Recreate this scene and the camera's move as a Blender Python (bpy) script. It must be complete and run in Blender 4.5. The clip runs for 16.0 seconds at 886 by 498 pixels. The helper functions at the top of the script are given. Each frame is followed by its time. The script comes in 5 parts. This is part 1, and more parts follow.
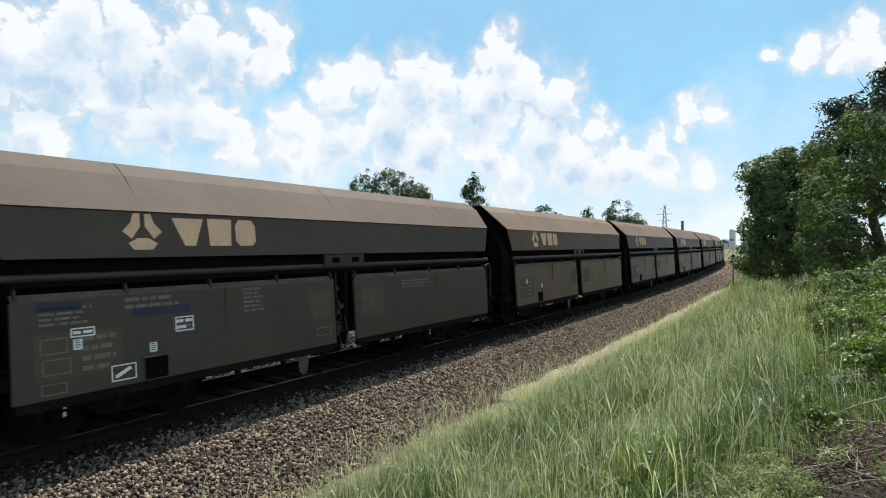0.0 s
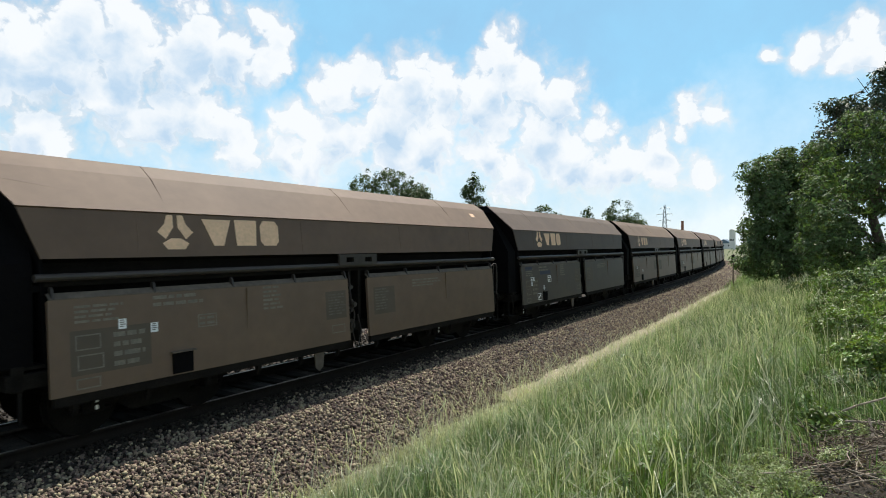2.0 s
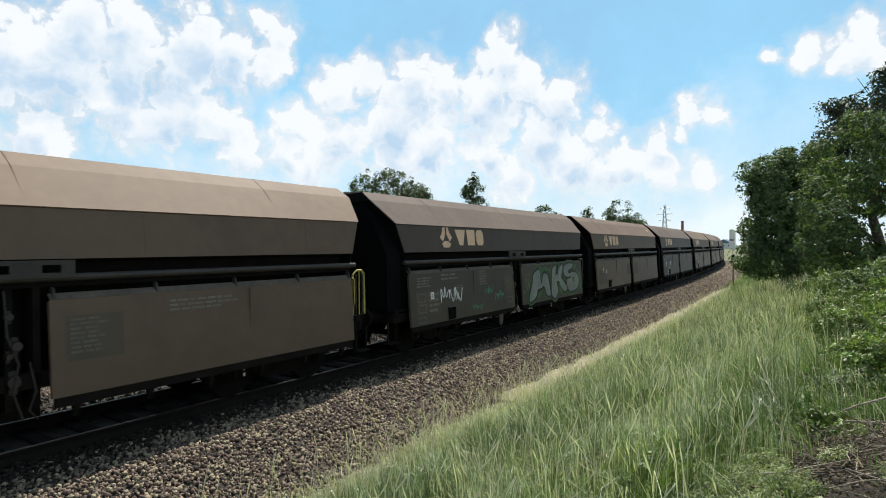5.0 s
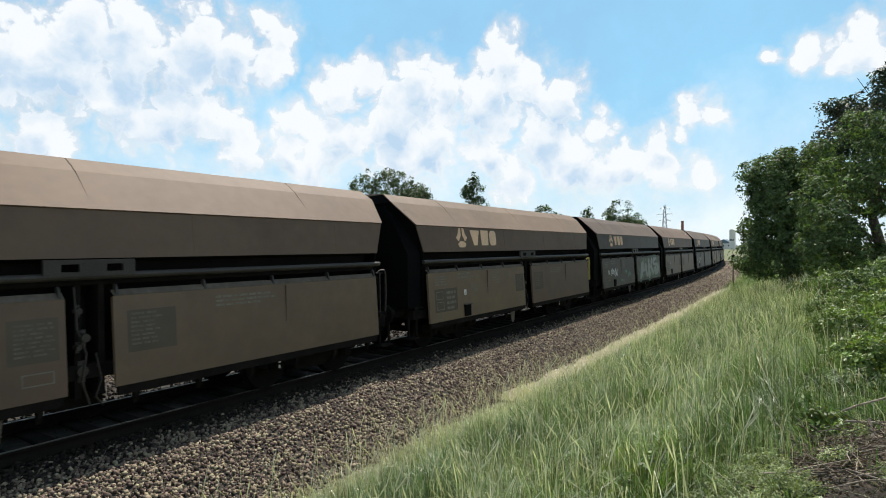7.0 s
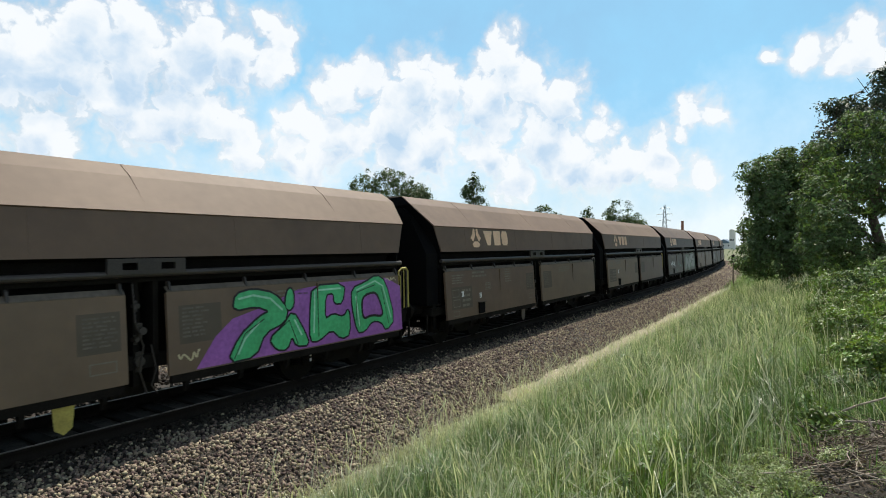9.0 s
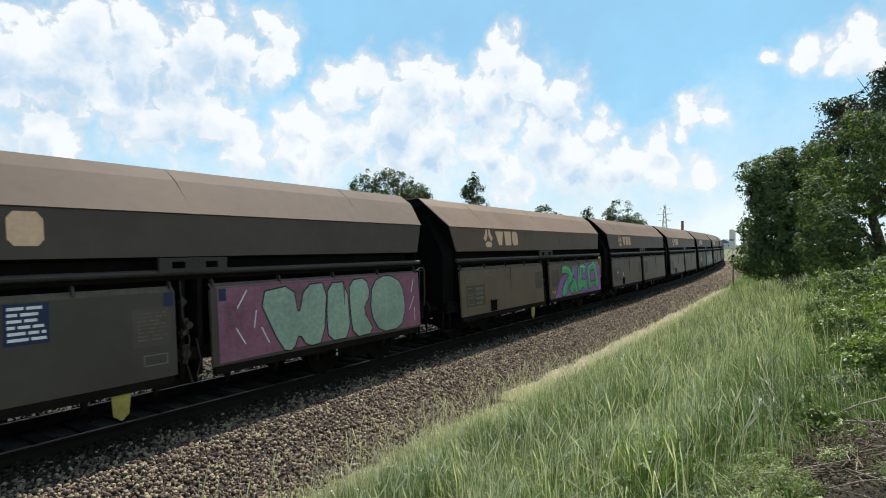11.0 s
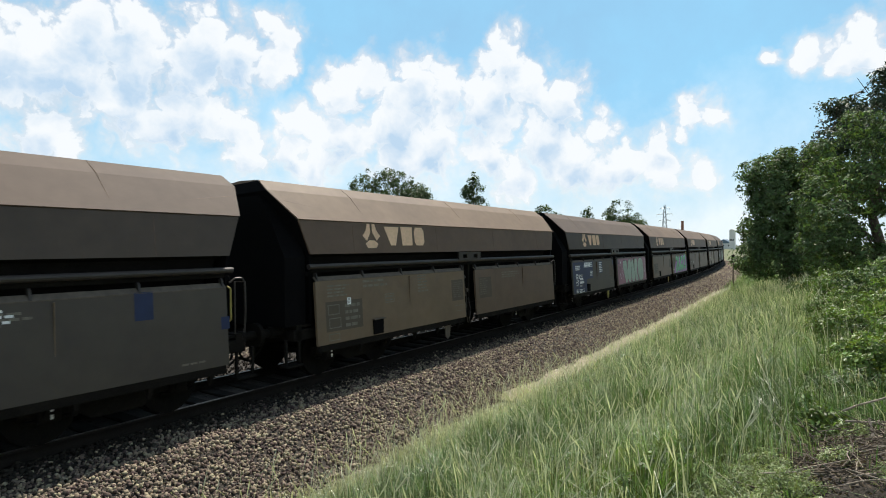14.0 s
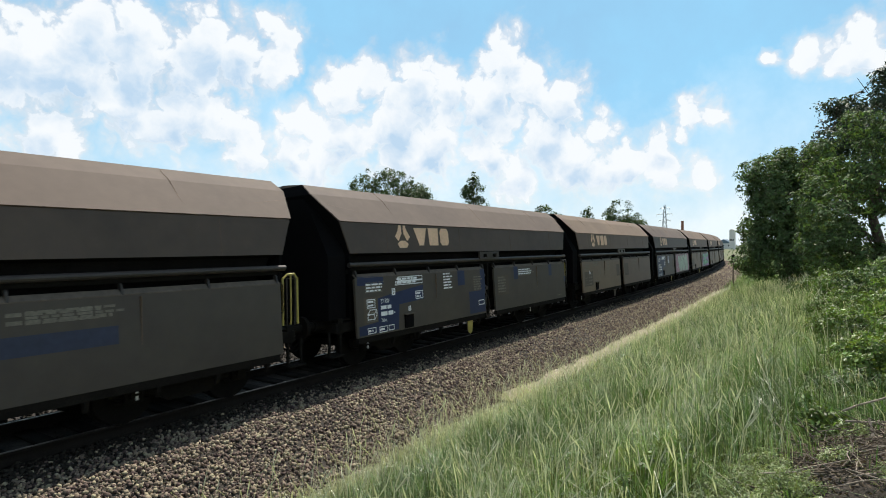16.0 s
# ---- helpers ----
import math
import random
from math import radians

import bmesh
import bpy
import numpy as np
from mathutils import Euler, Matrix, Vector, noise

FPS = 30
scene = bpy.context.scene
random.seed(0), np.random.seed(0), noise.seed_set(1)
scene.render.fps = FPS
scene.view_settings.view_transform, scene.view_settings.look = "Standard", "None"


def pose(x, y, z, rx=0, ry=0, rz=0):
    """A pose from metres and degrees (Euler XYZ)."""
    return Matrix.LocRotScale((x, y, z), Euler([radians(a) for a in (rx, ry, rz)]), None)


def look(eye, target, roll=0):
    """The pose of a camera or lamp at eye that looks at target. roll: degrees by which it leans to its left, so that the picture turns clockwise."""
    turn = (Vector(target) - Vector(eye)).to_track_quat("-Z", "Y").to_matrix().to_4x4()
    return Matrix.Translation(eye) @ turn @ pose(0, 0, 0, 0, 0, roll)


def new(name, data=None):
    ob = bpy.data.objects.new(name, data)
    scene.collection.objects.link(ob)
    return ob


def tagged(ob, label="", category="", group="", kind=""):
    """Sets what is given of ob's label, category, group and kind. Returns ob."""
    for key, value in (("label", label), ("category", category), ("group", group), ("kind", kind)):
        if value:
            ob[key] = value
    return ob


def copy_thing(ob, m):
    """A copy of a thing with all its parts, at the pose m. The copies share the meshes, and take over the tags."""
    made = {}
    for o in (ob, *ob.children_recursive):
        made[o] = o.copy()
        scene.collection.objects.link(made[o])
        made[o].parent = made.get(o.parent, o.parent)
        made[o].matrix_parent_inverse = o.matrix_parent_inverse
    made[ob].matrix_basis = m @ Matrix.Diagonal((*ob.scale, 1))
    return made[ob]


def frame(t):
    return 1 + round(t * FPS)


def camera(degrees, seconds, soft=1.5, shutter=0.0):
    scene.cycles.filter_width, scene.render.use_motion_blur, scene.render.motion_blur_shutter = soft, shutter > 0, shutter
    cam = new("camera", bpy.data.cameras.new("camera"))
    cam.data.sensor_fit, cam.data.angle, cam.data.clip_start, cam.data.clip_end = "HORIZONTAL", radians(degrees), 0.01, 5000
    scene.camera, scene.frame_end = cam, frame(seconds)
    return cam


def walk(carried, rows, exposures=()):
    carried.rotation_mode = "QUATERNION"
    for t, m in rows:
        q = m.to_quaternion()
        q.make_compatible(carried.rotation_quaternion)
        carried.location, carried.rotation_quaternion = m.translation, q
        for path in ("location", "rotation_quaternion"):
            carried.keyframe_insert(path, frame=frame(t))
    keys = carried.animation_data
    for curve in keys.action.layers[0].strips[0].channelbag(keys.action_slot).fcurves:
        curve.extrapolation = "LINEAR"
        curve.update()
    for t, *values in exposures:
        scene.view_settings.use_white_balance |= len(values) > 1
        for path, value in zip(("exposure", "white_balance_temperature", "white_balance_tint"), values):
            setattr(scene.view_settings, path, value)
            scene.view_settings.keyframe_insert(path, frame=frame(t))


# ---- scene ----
from mathutils import kdtree

# camera: fixed on its stand beside the line
EYE = (0.0, 0.0, 2.642)
cam = camera(74.97, 16.0, soft=1.0, shutter=0.1)
yaw, pitch = radians(56.105), radians(-0.305)
AIM = (EYE[0] + math.sin(yaw) * math.cos(pitch), EYE[1] + math.cos(yaw) * math.cos(pitch), EYE[2] + math.sin(pitch))
walk(cam, [(0.0, look(EYE, AIM, -0.157)), (16.0, look(EYE, AIM, -0.157))])

# world, sun and exposure
SUN = Vector((0.55, 0.22, 1.0)).normalized()
world = bpy.data.worlds.new("sky")
scene.world = world
world.use_nodes = True
wn = world.node_tree.nodes
sky = wn.new("ShaderNodeTexSky")
sky.sky_type, sky.sun_disc = "NISHITA", False
sky.sun_elevation, sky.sun_rotation = math.asin(SUN.z), math.atan2(SUN.x, SUN.y)
sky.air_density, sky.dust_density, sky.ozone_density = 1.0, 0.6, 1.5
world.node_tree.links.new(sky.outputs[0], wn["Background"].inputs[0])
wn["Background"].inputs[1].default_value = 0.06
sun_data = bpy.data.lights.new("sun", "SUN")
sun_data.energy, sun_data.angle, sun_data.color = 4.9, radians(0.5), (1.0, 0.95, 0.87)
sun = new("sun", sun_data)
sun.matrix_world = look((0, 0, 60), Vector((0, 0, 60)) - SUN)
scene.view_settings.exposure = 0.6


# ---- materials ----
def linked(nt, a, b):
    nt.links.new(a, b)


def material(name, rgb, rough=0.8, metal=0.0, grain=30.0, mottle=1.5, spread=0.25, bump=0.3, tint=None, rand=0.0, island=0.0, spec=0.35):
    """Two scales of variation, bump, and a random tint for each object or island."""
    m = bpy.data.materials.new(name)
    m.use_nodes = True
    nt = m.node_tree
    nd, b = nt.nodes, nt.nodes["Principled BSDF"]
    b.inputs["Roughness"].default_value, b.inputs["Metallic"].default_value = rough, metal
    b.inputs["Specular IOR Level"].default_value = spec
    co = nd.new("ShaderNodeTexCoord")
    n1, n2 = nd.new("ShaderNodeTexNoise"), nd.new("ShaderNodeTexNoise")
    n1.inputs["Scale"].default_value, n2.inputs["Scale"].default_value = grain, mottle
    n1.inputs["Detail"].default_value, n2.inputs["Detail"].default_value = 4, 6
    n2.inputs["Roughness"].default_value = 0.65
    linked(nt, co.outputs["Object"], n1.inputs[0])
    linked(nt, co.outputs["Object"], n2.inputs[0])
    ramp = nd.new("ShaderNodeMapRange")
    ramp.inputs[1].default_value, ramp.inputs[2].default_value = 0.35, 0.65
    linked(nt, n2.outputs[0], ramp.inputs[0])
    mix = nd.new("ShaderNodeMix")
    mix.data_type = "RGBA"
    t = tint or tuple(c * (1 - spread) for c in rgb)
    mix.inputs[6].default_value, mix.inputs[7].default_value = (*rgb, 1), (*t, 1)
    linked(nt, ramp.outputs[0], mix.inputs[0])
    hsv = nd.new("ShaderNodeHueSaturation")
    linked(nt, mix.outputs[2], hsv.inputs["Color"])
    val = nd.new("ShaderNodeMapRange")
    val.inputs[1].default_value, val.inputs[2].default_value = 0.3, 0.7
    val.inputs[3].default_value, val.inputs[4].default_value = 1 - spread * 0.6, 1 + spread * 0.6
    linked(nt, n1.outputs[0], val.inputs[0])
    last = val.outputs[0]
    if rand or island:
        src = nd.new("ShaderNodeObjectInfo").outputs["Random"] if rand else nd.new("ShaderNodeNewGeometry").outputs["Random Per Island"]
        k = rand or island
        r = nd.new("ShaderNodeMapRange")
        r.inputs[3].default_value, r.inputs[4].default_value = 1 - k, 1 + k
        linked(nt, src, r.inputs[0])
        mul = nd.new("ShaderNodeMath")
        mul.operation = "MULTIPLY"
        linked(nt, last, mul.inputs[0])
        linked(nt, r.outputs[0], mul.inputs[1])
        last = mul.outputs[0]
        h = nd.new("ShaderNodeMapRange")
        h.inputs[3].default_value, h.inputs[4].default_value = 0.5 - 0.03 * k * 2, 0.5 + 0.03 * k * 2
        linked(nt, src, h.inputs[0])
        linked(nt, h.outputs[0], hsv.inputs["Hue"])
    linked(nt, last, hsv.inputs["Value"])
    linked(nt, hsv.outputs[0], b.inputs["Base Color"])
    if bump:
        bp = nd.new("ShaderNodeBump")
        bp.inputs["Strength"].default_value, bp.inputs["Distance"].default_value = bump, 0.02
        linked(nt, n1.outputs[0], bp.inputs["Height"])
        linked(nt, bp.outputs[0], b.inputs["Normal"])
    return m


def leafy(name, rgb, island=0.35, through_light=0.35, rough=0.55, tint=None):
    """Leaves and grass: light passes through."""
    m = material(name, rgb, rough, grain=3.0, mottle=0.7, spread=0.3, bump=0, island=island, tint=tint)
    nt = m.node_tree
    nd, b = nt.nodes, nt.nodes["Principled BSDF"]
    tr = nd.new("ShaderNodeBsdfTranslucent")
    col = b.inputs["Base Color"].links[0].from_socket
    g = nd.new("ShaderNodeMix")
    g.data_type, g.blend_type = "RGBA", "MULTIPLY"
    g.inputs[0].default_value = 1.0
    g.inputs[7].default_value = (1.2, 1.3, 0.6, 1)
    linked(nt, col, g.inputs[6])
    linked(nt, g.outputs[2], tr.inputs[0])
    ms = nd.new("ShaderNodeMixShader")
    ms.inputs[0].default_value = through_light
    linked(nt, b.outputs[0], ms.inputs[1])
    linked(nt, tr.outputs[0], ms.inputs[2])
    linked(nt, ms.outputs[0], nd["Material Output"].inputs[0])
    return m


M = {}
M["roof"] = material("dusty_roof_paint", (0.148, 0.097, 0.063), 0.72, grain=5, mottle=0.4, spread=0.10, bump=0.02, tint=(0.112, 0.073, 0.048), rand=0.12)
M["roof_dull"] = material("sooty_roof_paint", (0.108, 0.077, 0.057), 0.8, grain=5, mottle=0.4, spread=0.10, bump=0.02, tint=(0.082, 0.059, 0.045))
M["hopper_dull"] = material("sooty_hopper_paint", (0.074, 0.052, 0.038), 0.6, grain=4, mottle=0.6, spread=0.12, bump=0.02, tint=(0.056, 0.040, 0.030))
M["hopper"] = material("brown_hopper_paint", (0.124, 0.078, 0.050), 0.6, grain=4, mottle=0.6, spread=0.12, bump=0.02, tint=(0.098, 0.061, 0.040))
M["flap"] = material("olive_flap_paint", (0.138, 0.091, 0.057), 0.55, grain=4, mottle=0.55, spread=0.12, bump=0.02, tint=(0.108, 0.072, 0.046), rand=0.16)
M["flap_grey"] = material("grey_olive_flap_paint", (0.064, 0.052, 0.038), 0.55, grain=4, mottle=0.55, spread=0.12, bump=0.02, tint=(0.050, 0.039, 0.031))
# grime and the shade under the wagons together in one near-black colour
M["frame"] = material("grimy_shade_underframe", (0.013, 0.011, 0.009), 0.85, grain=40, mottle=3, spread=0.4, bump=0.4, spec=0.08)
# the shade between the wagons is put into this near-black colour
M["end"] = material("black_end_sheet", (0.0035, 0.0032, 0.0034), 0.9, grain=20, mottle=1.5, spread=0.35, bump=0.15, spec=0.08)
M["ghost"] = material("dull_decal_ghost", (0.088, 0.068, 0.047), 0.65, grain=6, mottle=3, spread=0.2, bump=0.02)
M["tube"] = material("greasy_steel_bar", (0.045, 0.037, 0.031), 0.5, 0.2, grain=40, mottle=2, spread=0.3, bump=0.1)
M["ledge"] = material("dusty_ledge", (0.115, 0.092, 0.07), 0.8, grain=12, mottle=2, spread=0.3, bump=0.1)
M["cream"] = material("faded_cream_paint", (0.76, 0.50, 0.32), 0.7, grain=18, mottle=1.2, spread=0.16, bump=0.03)
M["white"] = material("white_lettering_paint", (0.78, 0.78, 0.76), 0.7, grain=25, mottle=4, spread=0.15, bump=0.05)
M["faded"] = material("faded_lettering_paint", (0.17, 0.15, 0.115), 0.7, grain=25, mottle=4, spread=0.3, bump=0.05)
M["faint"] = material("worn_off_lettering", (0.125, 0.105, 0.078), 0.7, grain=25, mottle=4, spread=0.3, bump=0.03)
M["blue"] = material("blue_panel_paint", (0.010, 0.020, 0.066), 0.5, grain=6, mottle=1.0, spread=0.2, bump=0.03)
M["fadedblue"] = material("faded_blue_paint", (0.028, 0.034, 0.062), 0.6, grain=8, mottle=1.5, spread=0.25, bump=0.03)
M["yellow"] = material("yellow_paint", (0.40, 0.33, 0.08), 0.6, grain=30, mottle=3, spread=0.3, bump=0.1)
# rail sides coloured almost black to hold the shade beside the train
M["rail"] = material("shade_dark_rail_steel", (0.020, 0.016, 0.013), 0.8, 0.1, grain=40, mottle=2, spread=0.3, bump=0.2, spec=0.08)
M["railtop"] = material("rolled_rail_head", (0.16, 0.14, 0.12), 0.4, 0.8, grain=60, mottle=3, spread=0.2, bump=0.05)
# sleepers darkened: the train's shade over them is in the colour
M["sleeper"] = material("shade_dark_sleeper", (0.018, 0.015, 0.012), 0.95, grain=30, mottle=2, spread=0.3, bump=0.3, rand=0.2, spec=0.08)
# bed far darker than its stones: the shade of their gaps is painted in
M["ballast"] = material("ballast_gap_shade", (0.042, 0.034, 0.026), 0.95, grain=22, mottle=7, spread=0.5, bump=1.0)
M["stone"] = material("ballast_stone", (0.190, 0.142, 0.104), 0.9, grain=25, mottle=6, spread=0.25, bump=0.3, island=0.75)
# stone colour with the shade under the train darkened into it
M["stone_shaded"] = material("shade_dark_stone", (0.030, 0.025, 0.020), 0.9, grain=25, mottle=6, spread=0.25, bump=0.3, island=0.5, spec=0.08)
M["stone_one"] = material("ballast_stone_single", (0.190, 0.142, 0.104), 0.9, grain=25, mottle=6, spread=0.25, bump=0.3, rand=0.6)
M["soil"] = material("meadow_soil", (0.085, 0.095, 0.04), 0.95, grain=9, mottle=0.5, spread=0.4, bump=0.6, tint=(0.12, 0.125, 0.06))
M["sand"] = material("dry_verge_sand", (0.24, 0.205, 0.14), 0.95, grain=20, mottle=1.2, spread=0.35, bump=0.5, tint=(0.19, 0.18, 0.10))
M["grass"] = leafy("meadow_grass", (0.215, 0.262, 0.15), 0.6, 0.36, 0.34, (0.10, 0.145, 0.05))
M["lush"] = leafy("lush_dark_grass", (0.085, 0.135, 0.045), 0.5, 0.36, 0.4, (0.06, 0.10, 0.03))
M["straw"] = leafy("dry_grass", (0.56, 0.545, 0.43), 0.3, 0.3, 0.45)
M["leaf_mid"] = leafy("broad_leaves", (0.105, 0.15, 0.055), 0.5, 0.34, 0.62, (0.07, 0.105, 0.038))
M["leaf_dark"] = leafy("oak_leaves", (0.045, 0.066, 0.037), 0.45, 0.2, 0.55)
M["leaf_bright"] = leafy("young_leaves", (0.15, 0.21, 0.05), 0.5, 0.38, 0.45)
M["herb"] = leafy("pale_herb_leaves", (0.36, 0.39, 0.22), 0.4, 0.3, 0.6, (0.18, 0.22, 0.10))
M["leaf_far"] = leafy("far_leaves", (0.07, 0.10, 0.045), 0.35)
M["bark"] = material("rough_bark", (0.11, 0.085, 0.06), 0.95, grain=25, mottle=3, spread=0.4, bump=0.8)
M["twig"] = material("dry_bleached_wood", (0.33, 0.27, 0.21), 0.9, grain=40, mottle=4, spread=0.4, bump=0.4)
M["dead_leaf"] = leafy("dead_leaves", (0.085, 0.058, 0.035), 0.6, 0.15, 0.7)
M["galv"] = material("galvanised_steel", (0.35, 0.36, 0.36), 0.5, 0.6, grain=30, mottle=3, spread=0.2, bump=0.1)
M["wall"] = material("pale_render", (0.62, 0.62, 0.60), 0.9, grain=6, mottle=0.5, spread=0.1, bump=0.1)
M["slate"] = material("blue_grey_roofing", (0.12, 0.17, 0.22), 0.7, grain=6, mottle=0.5, spread=0.2, bump=0.1)
M["brick"] = material("red_brown_brick", (0.28, 0.13, 0.09), 0.9, grain=8, mottle=0.5, spread=0.25, bump=0.2)
for spray, rgb_spray in (("grey", (0.20, 0.215, 0.19)), ("dark", (0.012, 0.022, 0.014)), ("green", (0.035, 0.13, 0.03)), ("mint", (0.06, 0.26, 0.14)), ("purple", (0.30, 0.10, 0.36)), ("emerald", (0.06, 0.42, 0.16)),
                         ("black", (0.012, 0.012, 0.014)), ("cream", (0.55, 0.46, 0.28)), ("light", (0.30, 0.62, 0.42)), ("pink", (0.26, 0.10, 0.15)), ("pale", (0.30, 0.40, 0.31))):
    M["spray_" + spray] = material(spray + "_spray_paint", rgb_spray, 0.45, grain=14, mottle=1.6, spread=0.25, bump=0.04)
M["litter"] = material("brown_leaf_litter", (0.034, 0.027, 0.018), 0.95, grain=20, mottle=3, spread=0.5, bump=0.8)
M["pane"] = material("dark_window_glass", (0.03, 0.04, 0.05), 0.15, grain=4, mottle=0.5, spread=0.1, bump=0)


# ---- helpers of this scene ----
def part(name, bm, mat, parent=None, label="", smooth=False):
    me = bpy.data.meshes.new(name)
    bmesh.ops.recalc_face_normals(bm, faces=bm.faces)
    bm.to_mesh(me)
    bm.free()
    return mesh_part(name, me, mat, parent, label, smooth)


def mesh_part(name, me, mat, parent=None, label="", smooth=False):
    if mat and not me.materials:
        me.materials.append(mat)
    if smooth:
        me.polygons.foreach_set("use_smooth", [True] * len(me.polygons))
    ob = new(name, me)
    ob.parent = parent
    if label:
        tagged(ob, label)
    return ob


def arrays(name, verts, faces, mat, parent=None, label=""):
    """A mesh from numpy arrays of triangles or quads of one size."""
    me = bpy.data.meshes.new(name)
    verts, faces = np.asarray(verts, np.float32), np.asarray(faces, np.int32)
    n = faces.shape[1]
    me.vertices.add(len(verts))
    me.vertices.foreach_set("co", verts.ravel())
    me.loops.add(faces.size)
    me.loops.foreach_set("vertex_index", faces.ravel())
    me.polygons.add(len(faces))
    me.polygons.foreach_set("loop_start", np.arange(len(faces), dtype=np.int32) * n)
    me.update(calc_edges=True)
    return mesh_part(name, me, mat, parent, label)


def box(bm, lo, hi, bevel=0.0):
    m = Matrix.LocRotScale([(a + b) / 2 for a, b in zip(lo, hi)], None, [abs(b - a) for a, b in zip(lo, hi)])
    vs = bmesh.ops.create_cube(bm, size=1.0, matrix=m)["verts"]
    if bevel:
        es = {e for v in vs for e in v.link_edges}
        bmesh.ops.bevel(bm, geom=list(es), offset=bevel, segments=1, affect="EDGES")
    return bm


def rod(bm, a, b, r, r2=None, n=8):
    a, b = Vector(a), Vector(b)
    m = Matrix.Translation((a + b) / 2) @ (b - a).to_track_quat("Z", "Y").to_matrix().to_4x4()
    bmesh.ops.create_cone(bm, cap_ends=True, segments=n, radius1=r, radius2=r if r2 is None else r2, depth=(b - a).length, matrix=m)
    return bm


def pipe(bm, pts, r, n=6):
    for a, b in zip(pts, pts[1:]):
        rod(bm, a, b, r, n=n)
    return bm


def prism(bm, pts, lo, hi, axis="x"):
    """A polygon of (a, b) pushed from lo to hi along the axis."""
    def at(p, t):
        return (t, p[0], p[1]) if axis == "x" else (p[0], t, p[1])
    lower, upper = [bm.verts.new(at(p, lo)) for p in pts], [bm.verts.new(at(p, hi)) for p in pts]
    bm.faces.new(lower)
    bm.faces.new(upper[::-1])
    for i in range(len(pts)):
        j = (i + 1) % len(pts)
        bm.faces.new((lower[i], upper[i], upper[j], lower[j]))
    return bm


# ---- the line of the track ----
K0, K1, TRACK_Y, CANT = 0.00066672, 1.539e-05, 9.535, 0.654
STEP = 0.5


def line_table():
    x, y, th, out = 0.0, TRACK_Y, 0.0, {0: (0.0, TRACK_Y, 0.0)}
    for sign in (1, -1):
        x, y, th = 0.0, TRACK_Y, 0.0
        for i in range(1, 901):
            s = sign * (i - 0.5) * STEP
            k = K0 + K1 * max(-40.0, min(s, 190.0))
            mid = th + sign * k * STEP / 2
            x, y, th = x + sign * STEP * math.cos(mid), y + sign * STEP * math.sin(mid), th + sign * k * STEP
            out[sign * i] = (x, y, th)
    return out


LINE = line_table()


def on_line(s, q=0.0, z=0.0):
    """A place s metres along the track and q metres to its near side."""
    i = math.floor(s / STEP)
    f = s / STEP - i
    a, b = LINE[i], LINE[i + 1]
    x, y, th = (a[j] * (1 - f) + b[j] * f for j in range(3))
    return Vector((x + q * math.sin(th), y - q * math.cos(th), z))


def wagon_pose(s):
    a, b = on_line(s - 4.2), on_line(s + 4.2)
    return Matrix.Translation((a + b) / 2) @ Euler((0, 0, math.atan2(b.y - a.y, b.x - a.x))).to_matrix().to_4x4() @ pose(0, 0, 0, -CANT)


tree_of_line = kdtree.KDTree(1801)
for i_line, (k_line, v_line) in enumerate(LINE.items()):
    tree_of_line.insert((v_line[0], v_line[1], 0), k_line + 900)
tree_of_line.balance()


def beside(x, y):
    """How far along the track and to its near side a place lies."""
    _, k, _ = tree_of_line.find((x, y, 0))
    k -= 900
    lx, ly, th = LINE[k]
    return k * STEP + (x - lx) * math.cos(th) + (y - ly) * math.sin(th), (x - lx) * math.sin(th) - (y - ly) * math.cos(th)


def smooth(a, b, t):
    t = max(0.0, min(1.0, (t - a) / (b - a)))
    return t * t * (3 - 2 * t)


def ground_z(x, y):
    s, q = beside(x, y)
    z = -0.72
    if q > 0:
        fade = 1 - 0.75 * smooth(35, 90, s)
        z += (0.35 * smooth(3.8, 5.5, q) + 1.35 * smooth(4.8, 10.5, q) + 0.5 * smooth(10, 16, q)) * fade
    near = smooth(60, 20, abs(x) + abs(y))
    return z + 0.07 * near * noise.noise((x * 0.8, y * 0.8, 3.1)) * smooth(3.7, 5.0, q)


def build_ground():
    def ticks(lo, hi, step):
        near = list(np.arange(lo, hi + 1e-6, step))
        d, a, b = step, lo, hi
        while b < 2600:
            d *= 1.35
            a, b = a - d, b + d
            near = [a] + near + [b]
        return near
    xs, ys = ticks(-4, 62, 0.5), ticks(-8, 18, 0.5)
    verts = [(x, y, ground_z(x, y)) for y in ys for x in xs]
    n = len(xs)
    faces = [(j * n + i, j * n + i + 1, (j + 1) * n + i + 1, (j + 1) * n + i) for j in range(len(ys) - 1) for i in range(n - 1)]
    ob = arrays("ground", verts, faces, M["soil"])
    return tagged(ob, "green meadow ground with a bank beside the railway", "ground", kind="structure")


def strip(name, profile, s0, s1, step, mat, wobble=0.0):
    """A sheet along the track; profile of (q, z)."""
    n = len(profile)
    verts, rows = [], int((s1 - s0) / step) + 1
    for r in range(rows):
        s = s0 + r * step
        for q, z in profile:
            p = on_line(s, q + wobble * noise.noise((s * 0.4, q, 1.7)), z + wobble * 0.15 * noise.noise((s * 1.3, q * 2, 5.5)))
            verts.append(p)
    faces = [(r * n + i, r * n + i + 1, (r + 1) * n + i + 1, (r + 1) * n + i) for r in range(rows - 1) for i in range(n - 1)]
    return arrays(name, verts, faces, mat)


